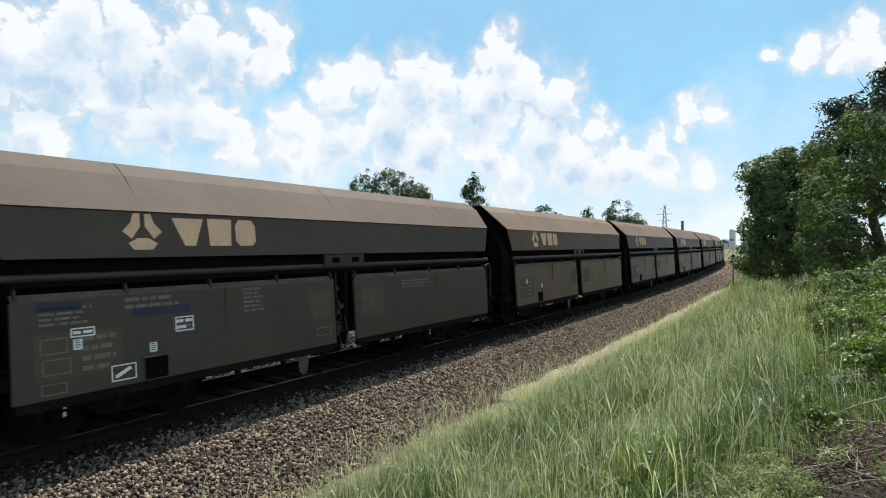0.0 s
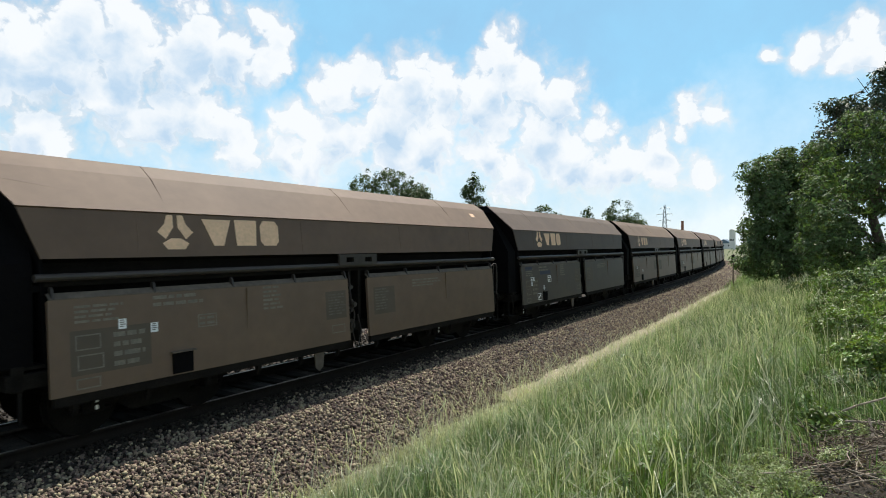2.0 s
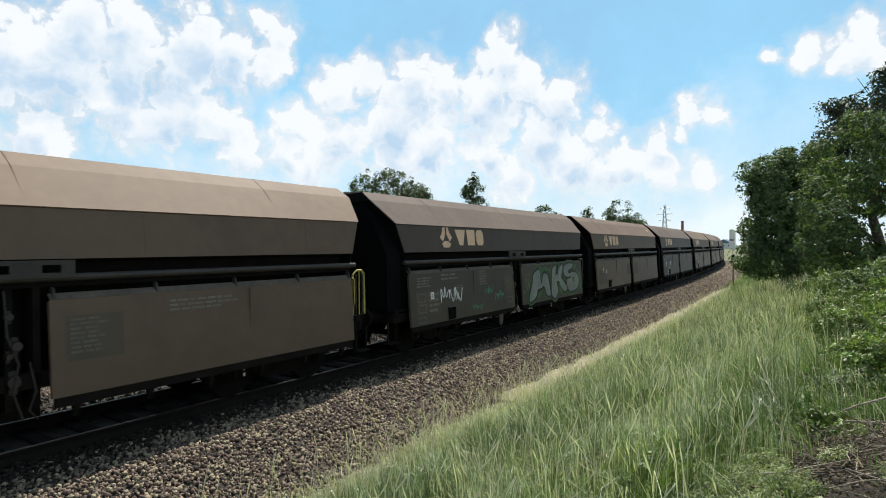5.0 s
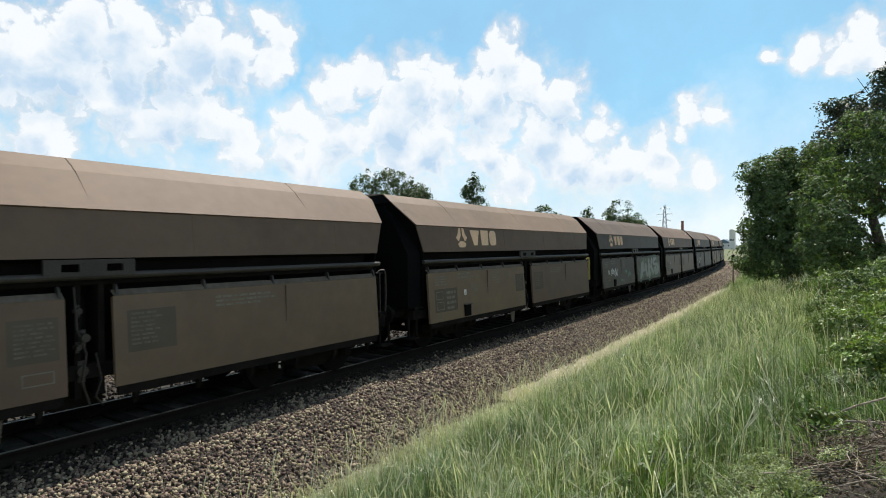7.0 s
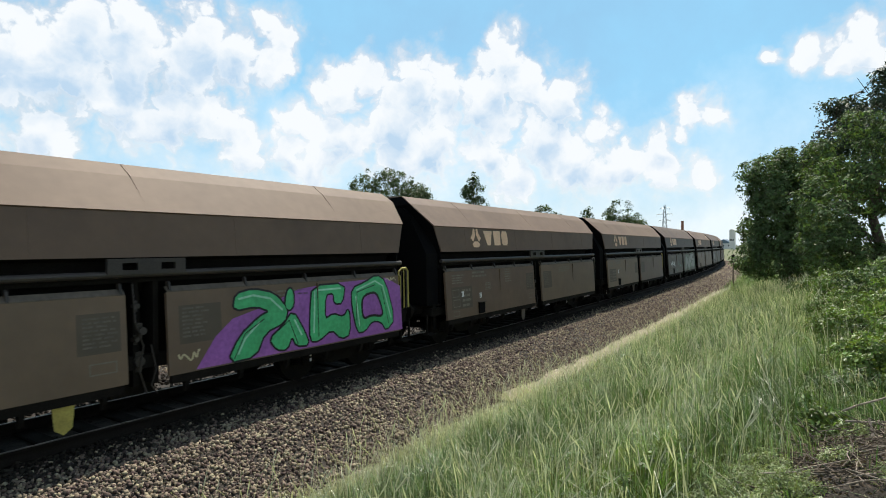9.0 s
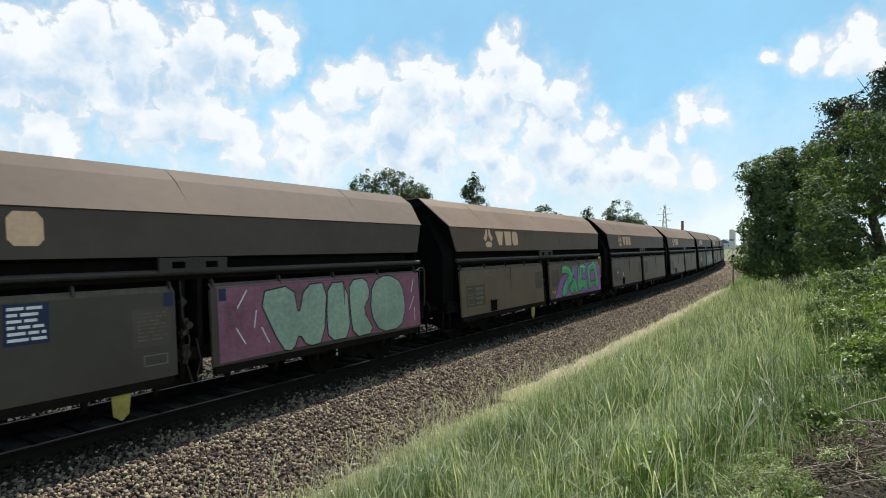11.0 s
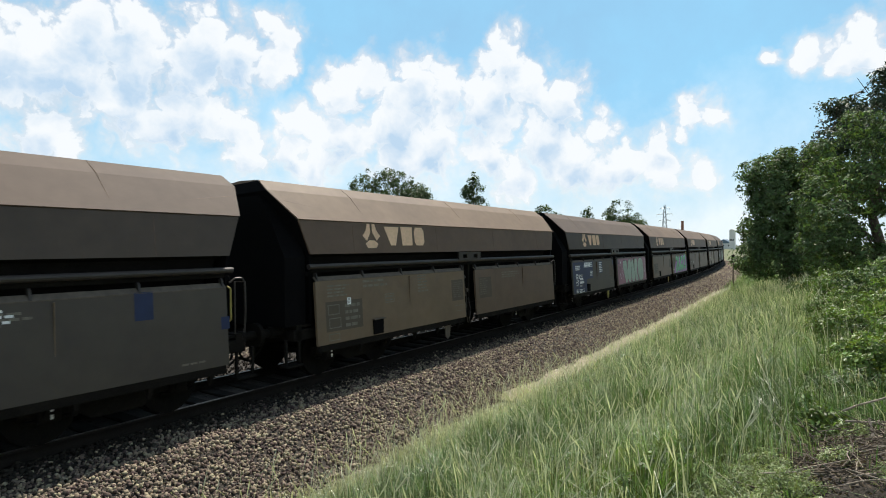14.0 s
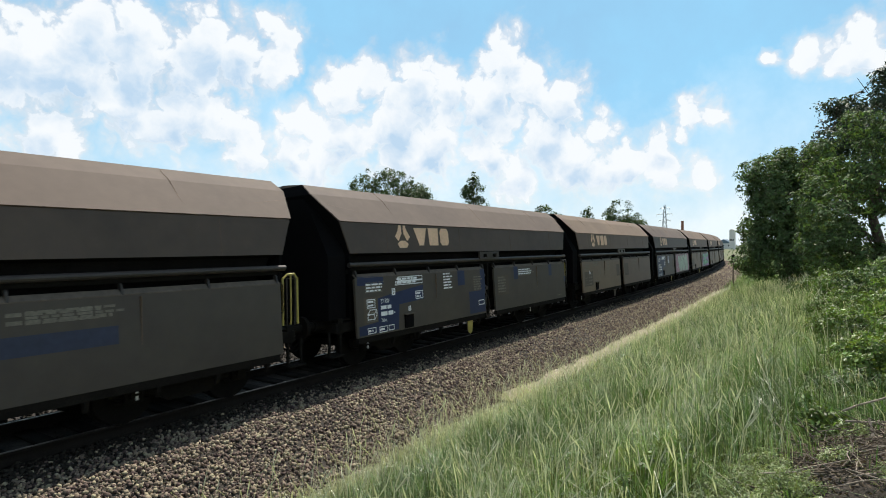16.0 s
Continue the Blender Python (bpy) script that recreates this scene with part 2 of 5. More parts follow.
BED = [(-7.2, -0.76), (-6.2, -0.28), (-2.3, -0.14), (-1.5, -0.13), (-0.5, -0.2), (0.5, -0.2), (0.95, -0.16), (1.5, -0.15), (2.2, -0.20), (2.9, -0.47), (3.75, -0.76)]


def bed_z(q):
    return float(np.interp(q, [p[0] for p in BED], [p[1] for p in BED]))


# ---- the hopper wagons ----
# half of the cross-section: (lateral, height, half length at that height)
RIDGE, KNUCKLE, FOLD, LOW = (0.51, 3.91, 6.32), (0.80, 3.70, 6.38), (1.31, 3.14, 6.07), (1.38, 2.475, 5.84)


def loft(bm, half, other=None):
    """A closed body from half cross-section points (lateral, height, half length), mirrored or with another far half."""
    ring = [(-v, w, u) for v, w, u in half] + [(v, w, u) for v, w, u in (other or half)[::-1]]
    a = [bm.verts.new((-u, y, z)) for y, z, u in ring]
    b = [bm.verts.new((u, y, z)) for y, z, u in ring]
    n = len(ring)
    for i in range(n):
        j = (i + 1) % n
        bm.faces.new((a[i], a[j], b[j], b[i]))
    h = len(half)
    for r in (a, b):
        for i in range(h - 1):
            bm.faces.new((r[i], r[i + 1], r[n - 2 - i], r[n - 1 - i]))
    return bm


def flap_v(w):
    return 1.446 - 0.0537 * (w - 2.016)


def upper_v(w):
    return 1.31 + (1.38 - 1.31) * (3.14 - w) / (3.14 - 2.475)


def build_wagon():
    wagon = new("hopper_wagon")
    # roof in two dusty slopes with a shallow crown
    bm = loft(bmesh.new(), [(0.02, 3.93, 6.32), RIDGE, KNUCKLE, (1.33, 3.14, 6.09), (1.30, 3.125, 6.06)], [(0.04, 3.93, 6.32), (1.0, 3.83, 6.32), (1.2, 3.62, 6.38), (1.37, 3.14, 6.09), (1.34, 3.125, 6.06)])
    part("roof", bm, M["roof"], wagon, "dusty brown folded sheet roof")
    for u in (-4.1, 0.05, 4.05):
        for side in (-1,):
            pts = [(side * 0.52, 3.904), (side * 0.80, 3.704), (side * 1.315, 3.143)]
            part("roof_joint", pipe(bmesh.new(), [(u, y, z) for y, z in pts], 0.006, n=5), M["roof"], wagon)
    for side in (-1,):
        for e in (-1, 1):
            part("roof_crease", pipe(bmesh.new(), [(e * 6.2, side * 0.98, 3.505), (e * 3.9, side * 1.28, 3.182)], 0.006, n=5), M["roof"], wagon)
    # hopper
    bm = loft(bmesh.new(), [(1.29, 3.13, 6.06), (1.31, 3.12, 6.075), LOW, (1.31, 2.49, 5.81)])
    part("hopper", bm, M["hopper"], wagon, "brown weathered steel hopper side")
    # underside of the hopper, its shade given by the near-black colour
    bm = loft(bmesh.new(), [(1.30, 2.485, 5.78), (1.12, 2.42, 5.74), (1.05, 2.1, 5.70)])
    part("hopper_floor", bm, M["frame"], wagon)
    for u in (-4.6, -1.5, 1.5, 4.6):
        for side in (-1, 1):
            part("panel_seam", pipe(bmesh.new(), [(u, side * 1.314, 3.08), (u, side * 1.376, 2.50)], 0.005, n=4), M["hopper"], wagon)
    # end sheets, the gap's shade painted as black, leaning in towards the bottom
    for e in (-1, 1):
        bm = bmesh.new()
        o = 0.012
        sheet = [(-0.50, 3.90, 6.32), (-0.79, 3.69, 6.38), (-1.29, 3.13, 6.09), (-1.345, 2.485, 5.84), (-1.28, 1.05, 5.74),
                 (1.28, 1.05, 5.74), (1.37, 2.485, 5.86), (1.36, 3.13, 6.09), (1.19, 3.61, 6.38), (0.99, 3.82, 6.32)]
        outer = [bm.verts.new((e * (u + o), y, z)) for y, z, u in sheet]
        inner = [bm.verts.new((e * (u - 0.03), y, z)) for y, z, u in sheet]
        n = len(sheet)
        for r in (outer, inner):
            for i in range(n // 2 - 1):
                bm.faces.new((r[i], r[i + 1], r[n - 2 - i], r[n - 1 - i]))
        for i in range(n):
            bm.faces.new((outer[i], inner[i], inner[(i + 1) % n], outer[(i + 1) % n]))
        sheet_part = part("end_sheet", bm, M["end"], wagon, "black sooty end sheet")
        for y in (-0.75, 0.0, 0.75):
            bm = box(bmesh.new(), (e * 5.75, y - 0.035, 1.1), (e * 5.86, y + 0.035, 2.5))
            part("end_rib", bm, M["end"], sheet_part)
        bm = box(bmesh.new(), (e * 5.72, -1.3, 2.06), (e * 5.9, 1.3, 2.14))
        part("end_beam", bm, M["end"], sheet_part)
    # end wall block, coloured near black like the shaded gap
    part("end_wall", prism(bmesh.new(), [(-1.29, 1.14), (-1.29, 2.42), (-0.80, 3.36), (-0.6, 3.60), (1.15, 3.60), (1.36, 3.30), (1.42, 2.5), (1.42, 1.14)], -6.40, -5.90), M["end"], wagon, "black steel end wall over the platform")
    for side in (-1, 1):
        # long operating bar and the saddle that carries it
        bm = bmesh.new()
        rod(bm, (-5.93, side * 1.41, 2.238), (5.86, side * 1.41, 2.238), 0.05, n=12)
        part("operating_bar", bm, M["tube"], wagon, "greasy steel bar along the side")
        bm = box(bmesh.new(), (-5.8, side * 1.24, 2.12), (5.8, side * 1.32, 2.22))
        part("bar_rail", bm, M["frame"], wagon)
        bm = bmesh.new()
        y0, y1 = side * 1.42, side * 1.47
        box(bm, (-0.62, y0, 2.40), (0.52, y1, 2.46))
        box(bm, (-0.62, y0, 2.24), (0.52, y1, 2.30))
        for a, b in ((-0.62, -0.42), (-0.20, 0.14), (0.36, 0.52)):
            box(bm, (a, y0, 2.30), (b, y1, 2.40))
        part("saddle_plate", bm, M["tube"], wagon)
        # discharge flaps
        for u0, u1, hinges in ((-5.80, -0.375, 5), (0.22, 5.72, 5)):
            bm = bmesh.new()
            pts = [(side * flap_v(1.955), 1.955), (side * flap_v(0.727), 0.727), (side * (flap_v(0.727) - 0.05), 0.727), (side * (flap_v(1.94) - 0.06), 1.93)]
            prism(bm, pts, u0, u1)
            flap = part("flap", bm, M["flap"], wagon, "olive-brown steel discharge flap")
            bm = bmesh.new()
            prism(bm, [(side * 1.452, 1.953), (side * 1.455, 1.967), (side * 1.385, 2.04), (side * 1.36, 2.03)], u0 + 0.01, u1 - 0.01)
            part("ledge", bm, M["ledge"], flap, "dust-covered top edge")
            bm = bmesh.new()
            prism(bm, [(side * 1.51, 0.725), (side * 1.50, 0.60), (side * 1.42, 0.60), (side * 1.42, 0.725)], u0 + 0.05, u1 - 0.05)
            part("bottom_lip", bm, M["frame"], flap)
            bm = bmesh.new()
            um = (u0 + u1) / 2 + 0.25
            box(bm, (um - 0.006, side * 1.4, 0.75), (um + 0.006, side * (flap_v(1.3) + 0.003), 1.93))
            part("flap_seam", bm, M["flap"], flap)
            for i in range(hinges):
                u = u0 + 0.06 + (u1 - u0 - 0.12) * i / (hinges - 1)
                bm = bmesh.new()
                prism(bm, [(side * 1.46, 1.965), (side * 1.43, 2.09), (side * 1.40, 2.12), (side * 1.35, 2.10), (side * 1.36, 2.0)], u - 0.016, u + 0.016)
                part("hinge", bm, M["tube"], flap)
            if side < 0:
                for i in range(6):
                    u = u0 + 0.3 + (u1 - u0 - 0.6) * i / 5
                    bm = bmesh.new()
                    prism(bm, [(side * 1.49, 0.64), (side * 1.48, 0.52), (side * 1.44, 0.44), (side * 1.41, 0.44), (side * 1.38, 0.64)], u - 0.03, u + 0.03)
                    part("latch", bm, M["frame"], flap)
        # hatch in the first flap; a near-black box carries the opening's shade
        if side < 0:
            bm = bmesh.new()
            v = flap_v(0.95) + 0.004
            box(bm, (-4.19, -v - 0.03, 0.75), (-3.87, -v + 0.02, 1.06))
            hatch = part("hatch", bm, M["end"], wagon, "dark hatch with a dusty hood")
            bm = box(bmesh.new(), (-4.22, -v - 0.07, 1.06), (-3.84, -v, 1.08))
            part("hood", bm, M["ledge"], hatch)
        # long sill
        bm = box(bmesh.new(), (-6.2, side * 1.12, 0.86), (6.2, side * 1.30, 1.06), 0.01)
        part("side_sill", bm, M["frame"], wagon)
    # inner hopper chute and middle divider; inner plates added to keep the gap dark
    bm = bmesh.new()
    prism(bm, [(-1.05, 2.12), (-0.3, 0.95), (0.3, 0.95), (1.05, 2.12)], -5.6, 5.6)
    part("chute", bm, M["frame"], wagon)
    for lo, hi in (((-0.2, -1.30, 0.62), (-0.12, 1.30, 2.2)), ((0.10, -1.30, 0.62), (0.18, 1.30, 2.2)), ((-0.12, -0.95, 0.95), (0.10, 0.95, 2.2)), ((-0.34, -0.95, 0.42), (0.31, 0.95, 0.95))):
        part("divider_plate", box(bmesh.new(), lo, hi), M["frame"], wagon)
    for side in (-1, 1):
        for z, x, r, d in ((1.78, -0.16, 0.05, 0.06), (1.42, -0.10, 0.07, 0.10), (1.30, -0.17, 0.045, 0.07), (0.98, -0.12, 0.09, 0.05)):
            bm = bmesh.new()
            rod(bm, (x, side * 1.26, z), (x, side * (1.30 + d), z), r, r * 0.8, n=12)
            box(bm, (x - r * 0.5, side * 1.24, z - r * 1.7), (x + r * 0.5, side * 1.31, z + r * 1.5))
            part("valve", bm, M["tube"], wagon)
        bm = pipe(bmesh.new(), [(-0.22, side * 1.33, 2.1), (-0.20, side * 1.37, 1.55), (-0.08, side * 1.36, 1.2), (-0.14, side * 1.36, 0.85), (-0.05, side * 1.38, 0.52)], 0.014)
        part("air_pipe", bm, M["tube"], wagon)
        bm = pipe(bmesh.new(), [(0.05, side * 1.33, 1.2), (0.10, side * 1.38, 0.85), (0.02, side * 1.38, 0.62), (0.12, side * 1.36, 0.48)], 0.012)
        part("air_pipe", bm, M["tube"], wagon)
        # yellow pull plate under the first flap
        bm = bmesh.new()
        prism(bm, [(-1.30, 0.60), (-1.05, 0.60), (-1.08, 0.32), (-1.17, 0.24), (-1.27, 0.32)], side * 1.45, side * 1.42, "y")
        part("pull_plate", bm, M["ledge"], wagon, "pale pull plate under the flap")
    # centre sill, headstocks, buffers and couplings
    bm = box(bmesh.new(), (-6.1, -0.28, 0.72), (6.1, 0.28, 1.02))
    part("centre_sill", bm, M["frame"], wagon)
    for e in (-1, 1):
        bm = box(bmesh.new(), (e * 6.0, -1.30, 0.84), (e * 6.14, 1.30, 1.16), 0.01)
        part("headstock", bm, M["frame"], wagon)
        bm = box(bmesh.new(), (e * 5.7, -1.28, 1.10), (e * 6.1, 1.28, 1.14))
        part("end_platform", bm, M["frame"], wagon)
        for y in (-0.875, 0.875):
            bm = bmesh.new()
            rod(bm, (e * 6.14, y, 1.02), (e * 6.45, y, 1.02), 0.115, n=14)
            rod(bm, (e * 6.40, y, 1.02), (e * 6.70, y, 1.02), 0.085, n=14)
            rod(bm, (e * 6.69, y, 1.02), (e * 6.74, y, 1.02), 0.22, n=18)
            part("buffer", bm, M["frame"], wagon, smooth=False)
        bm = bmesh.new()
        pipe(bm, [(e * 6.14, 0, 1.0), (e * 6.40, 0, 1.0), (e * 6.62, 0, 0.96), (e * 6.74, 0, 0.99)], 0.05)
        part("coupling", bm, M["frame"], wagon)
        for y in (-0.45, -0.32):
            bm = pipe(bmesh.new(), [(e * 6.14, y, 0.86), (e * 6.30, y, 0.62), (e * 6.5, y + 0.02, 0.47), (e * 6.66, y + 0.06, 0.55), (e * 6.72, y + 0.1, 0.75)], 0.022)
            part("brake_hose", bm, M["frame"], wagon)
        bm = bmesh.new()
        box(bm, (e * 6.02, -1.28, 0.42), (e * 6.06, -1.24, 0.9))
        box(bm, (e * 6.34, -1.28, 0.42), (e * 6.38, -1.24, 0.9))
        box(bm, (e * 6.0, -1.36, 0.40), (e * 6.40, -1.12, 0.43))
        part("step", bm, M["frame"], wagon)
    # guard rails of the platform at the leading end
    rails = bmesh.new()
    pipe(rails, [(5.84, -1.36, 2.03), (5.94, -1.37, 2.10), (6.08, -1.37, 2.10), (6.14, -1.37, 2.03), (6.15, -1.37, 1.55), (6.12, -1.37, 1.18)], 0.016)
    pipe(rails, [(5.94, -1.37, 1.18), (5.94, -1.37, 2.05)], 0.012)
    guard = part("guard_rail", rails, M["tube"], wagon)
    bm = pipe(bmesh.new(), [(5.76, -1.40, 1.40), (5.79, -1.44, 1.45), (5.79, -1.44, 1.93), (5.76, -1.40, 1.97)], 0.010)
    part("grab_rail", bm, M["frame"], wagon)
    for y in (-1, 1):
        bm = pipe(bmesh.new(), [(6.15, y * 1.33, 1.16), (6.15, y * 1.33, 2.02), (6.15, y * 0.5, 2.02), (6.15, y * 0.5, 1.16)], 0.014)
        part("end_rail", bm, M["frame"], guard)
    # bogies
    for c in (-4.2, 4.2):
        bm = bmesh.new()
        box(bm, (c - 0.25, -1.0, 0.52), (c + 0.25, 1.0, 0.78), 0.02)
        bogie = part("bogie", bm, M["frame"], wagon)
        for side in (-1, 1):
            bm = bmesh.new()
            prism(bm, [(c - 1.25, 0.62), (c - 1.25, 0.46), (c - 0.55, 0.40), (c - 0.35, 0.26), (c + 0.35, 0.26), (c + 0.55, 0.40), (c + 1.25, 0.46), (c + 1.25, 0.62), (c + 0.5, 0.74), (c - 0.5, 0.74)], side * 0.94, side * 1.06, "y")
            part("side_frame", bm, M["frame"], bogie)
            for a in (-0.9, 0.9):
                bm = bmesh.new()
                box(bm, (c + a - 0.14, side * 0.95, 0.34), (c + a + 0.14, side * 1.14, 0.60), 0.03)
                rod(bm, (c + a, side * 1.12, 0.46), (c + a, side * 1.18, 0.46), 0.09, n=12)
                part("axle_box", bm, M["frame"], bogie)
                for d in (-0.2, 0.2):
                    bm = bmesh.new()
                    for i in range(4):
                        rod(bm, (c + a + d, side * 1.0, 0.36 + 0.05 * i), (c + a + d, side * 1.0, 0.385 + 0.05 * i), 0.075, n=10)
                    part("spring", bm, M["frame"], bogie)
            for z in (0.40, 0.50):
                part("mark", box(bmesh.new(), (c - 0.92, side * 1.181, z), (c - 0.88, side * 1.186, z + 0.06)), M["white"], bogie, "small white paint mark")
    emblem(wagon)
    common_marks(wagon)
    return wagon


def build_wheelset():
    bm = bmesh.new()
    rod(bm, (0, -0.98, 0), (0, 0.98, 0), 0.08, n=12)
    for side in (-1, 1):
        rod(bm, (0, side * 0.69, 0), (0, side * 0.82, 0), 0.46, n=28)
        rod(bm, (0, side * 0.67, 0), (0, side * 0.70, 0), 0.49, n=28)
        rod(bm, (0, side * 0.82, 0), (0, side * 0.87, 0), 0.14, 0.12, n=14)
        for i in range(5):
            a = i * math.tau / 5
            rod(bm, (0.28 * math.cos(a), side * 0.815, 0.28 * math.sin(a)), (0.28 * math.cos(a), side * 0.828, 0.28 * math.sin(a)), 0.05, n=8)
    me = bpy.data.meshes.new("wheelset")
    bmesh.ops.recalc_face_normals(bm, faces=bm.faces)
    bm.to_mesh(me)
    bm.free()
    me.materials.append(M["frame"])
    return me


# ---- paint on the near sides of the wagons ----
def paint(name, polys, mat, parent, label="", lift=0.004, upper=False):
    """Flat paint on the near flaps or on the upper side; polygons of (along, height)."""
    bm = bmesh.new()
    for poly in polys:
        vs = []
        for u, w in poly:
            v = upper_v(w) if upper else flap_v(w)
            vs.append(bm.verts.new((u, -(v + lift), w)))
        f = bm.faces.new(vs)
    bmesh.ops.triangulate(bm, faces=bm.faces)
    for f in bm.faces:
        f.normal_update()
        if f.normal.y > 0:
            f.normal_flip()
    me = bpy.data.meshes.new(name)
    bm.to_mesh(me)
    bm.free()
    return tagged(mesh_part(name, me, mat, parent, label), kind="stuff" if name in ("notice", "graffiti_outline", "graffiti_glow", "sticker_print", "graffiti_tag", "graffiti_highlight", "graffiti_line") else "")


def rect(u0, w0, u1, w1):
    return [(u0, w0), (u1, w0), (u1, w1), (u0, w1)]


def frame_of(u0, w0, u1, w1, t=0.018):
    return [rect(u0, w0, u1, w0 + t), rect(u0, w1 - t, u1, w1), rect(u0, w0, u0 + t, w1), rect(u1 - t, w0, u1, w1)]


def word_bars(u0, w0, u1, w1, lines, seed):
    """Lines of writing as plain bars."""
    rnd = random.Random(seed)
    out = []
    step = (w1 - w0) / lines
    for i in range(lines):
        w, u = w1 - step * (i + 0.75), u0
        end = u1 - rnd.uniform(0, 0.3) * (u1 - u0)
        while u < end:
            n = min(rnd.uniform(0.08, 0.22), end - u)
            if n > 0.02:
                out.append(rect(u, w, u + n, w + step * 0.5))
            u += n + 0.03
    return out


def ribbons(pts, width, closed=True):
    """A stroke along the points."""
    out = []
    n = len(pts)
    for i in range(n if closed else n - 1):
        a, b = Vector(pts[i]), Vector(pts[(i + 1) % n])
        d = (b - a)
        if d.length < 1e-4:
            continue
        d = d.normalized()
        s = Vector((-d.y, d.x)) * width / 2
        e = d * width * 0.12
        out.append([tuple(a - s - e), tuple(b - s + e), tuple(b + s + e), tuple(a + s - e)])
    return out


def rounded(pts, times=2):
    """Cuts the corners of an outline."""
    for _ in range(times):
        nxt = []
        for i in range(len(pts)):
            a, b = Vector(pts[i]), Vector(pts[(i + 1) % len(pts)])
            nxt += [tuple(a.lerp(b, 0.22)), tuple(a.lerp(b, 0.78))]
        pts = nxt
    return pts


def lettering(text, u, w, size, mat, parent, lift=0.006):
    cu = bpy.data.curves.new("lettering", "FONT")
    cu.body, cu.size = text, size
    tmp = bpy.data.objects.new("lettering", cu)
    me = bpy.data.meshes.new_from_object(tmp)
    bpy.data.objects.remove(tmp)
    for v in me.vertices:
        x, y = v.co.x * 0.8, v.co.y
        v.co = (u + x, -(flap_v(w + y) + lift), w + y)
    me.materials.clear()
    return mesh_part("lettering", me, mat, parent)


def emblem(wagon):
    """A cream rosette of three pieces and three plain cream blocks."""
    u0, w0, a, b = -4.31, 2.585, 0.58, 0.52
    pieces = ([(0.28, 1), (0.44, 1), (0.44, 0.64), (0.22, 0.30), (0.0, 0.50), (0.2, 0.74)], [(0.72, 1), (0.56, 1), (0.56, 0.64), (0.78, 0.30), (1.0, 0.50), (0.8, 0.74)],
              [(0.13, 0.18), (0.36, 0.32), (0.64, 0.32), (0.87, 0.18), (0.74, 0.0), (0.26, 0.0)])
    for q in pieces:
        paint("emblem", [[(u0 + a * x, w0 + b * y) for x, y in q]], M["cream"], wagon, "faded cream painted emblem", 0.004, True)
    blocks = ([(-3.57, 3.06), (-3.04, 3.06), (-3.19, 2.64), (-3.37, 2.64)], [(-2.97, 3.07), (-2.52, 3.07), (-2.55, 2.64), (-2.94, 2.64)],
              [(-2.38, 3.07), (-2.12, 3.07), (-2.05, 2.98), (-2.05, 2.72), (-2.12, 2.64), (-2.38, 2.64), (-2.45, 2.72), (-2.45, 2.98)])
    for q in blocks:
        paint("emblem_block", [q], M["cream"], wagon, "faded cream painted block", 0.004, True)


def common_marks(wagon):
    """Faded lettering that every wagon carries."""
    f = M["faded"]
    for ghost in (rect(0.40, 1.16, 1.12, 1.74), rect(-1.02, 1.20, -0.46, 1.74), rect(-5.56, 0.96, -4.5, 1.54)):
        paint("old_decal", [ghost], M["ghost"], wagon, "dull dark ghost of an old decal", 0.0025)
    paint("notice", word_bars(-5.50, 1.62, -4.85, 1.88, 4, 1), f, wagon)
    paint("notice", word_bars(-4.45, 1.74, -3.45, 1.94, 2, 2), f, wagon)
    paint("notice", frame_of(-5.50, 1.28, -5.18, 1.48) + frame_of(-5.48, 1.02, -5.15, 1.22) + frame_of(-5.50, 0.78, -5.20, 0.92), f, wagon)
    paint("notice", word_bars(-5.02, 0.98, -4.55, 1.50, 4, 3), f, wagon)
    paint("notice", frame_of(-3.75, 1.38, -3.42, 1.58) + word_bars(-3.72, 1.40, -3.45, 1.56, 2, 4), f, wagon)
    paint("notice", word_bars(-2.50, 1.52, -2.08, 1.95, 6, 5), f, wagon)
    paint("notice", word_bars(0.45, 1.24, 0.95, 1.72, 8, 6), M["faint"], wagon)
    paint("notice", word_bars(1.80, 1.66, 3.0, 1.86, 3, 7), f, wagon)
    paint("notice", word_bars(-0.95, 1.27, -0.50, 1.70, 8, 8), M["faint"], wagon)
    paint("notice", frame_of(-0.88, 0.92, -0.52, 1.08), f, wagon)


def sticker(wagon, u, w, s=0.12):
    paint("sticker", [rect(u, w, u + s, w + s * 1.25)], M["white"], wagon, "white paper sticker", 0.006)
    paint("sticker_print", word_bars(u + 0.02, w + 0.02, u + s - 0.02, w + s * 1.2, 4, 9), M["faded"], wagon, "", 0.008)


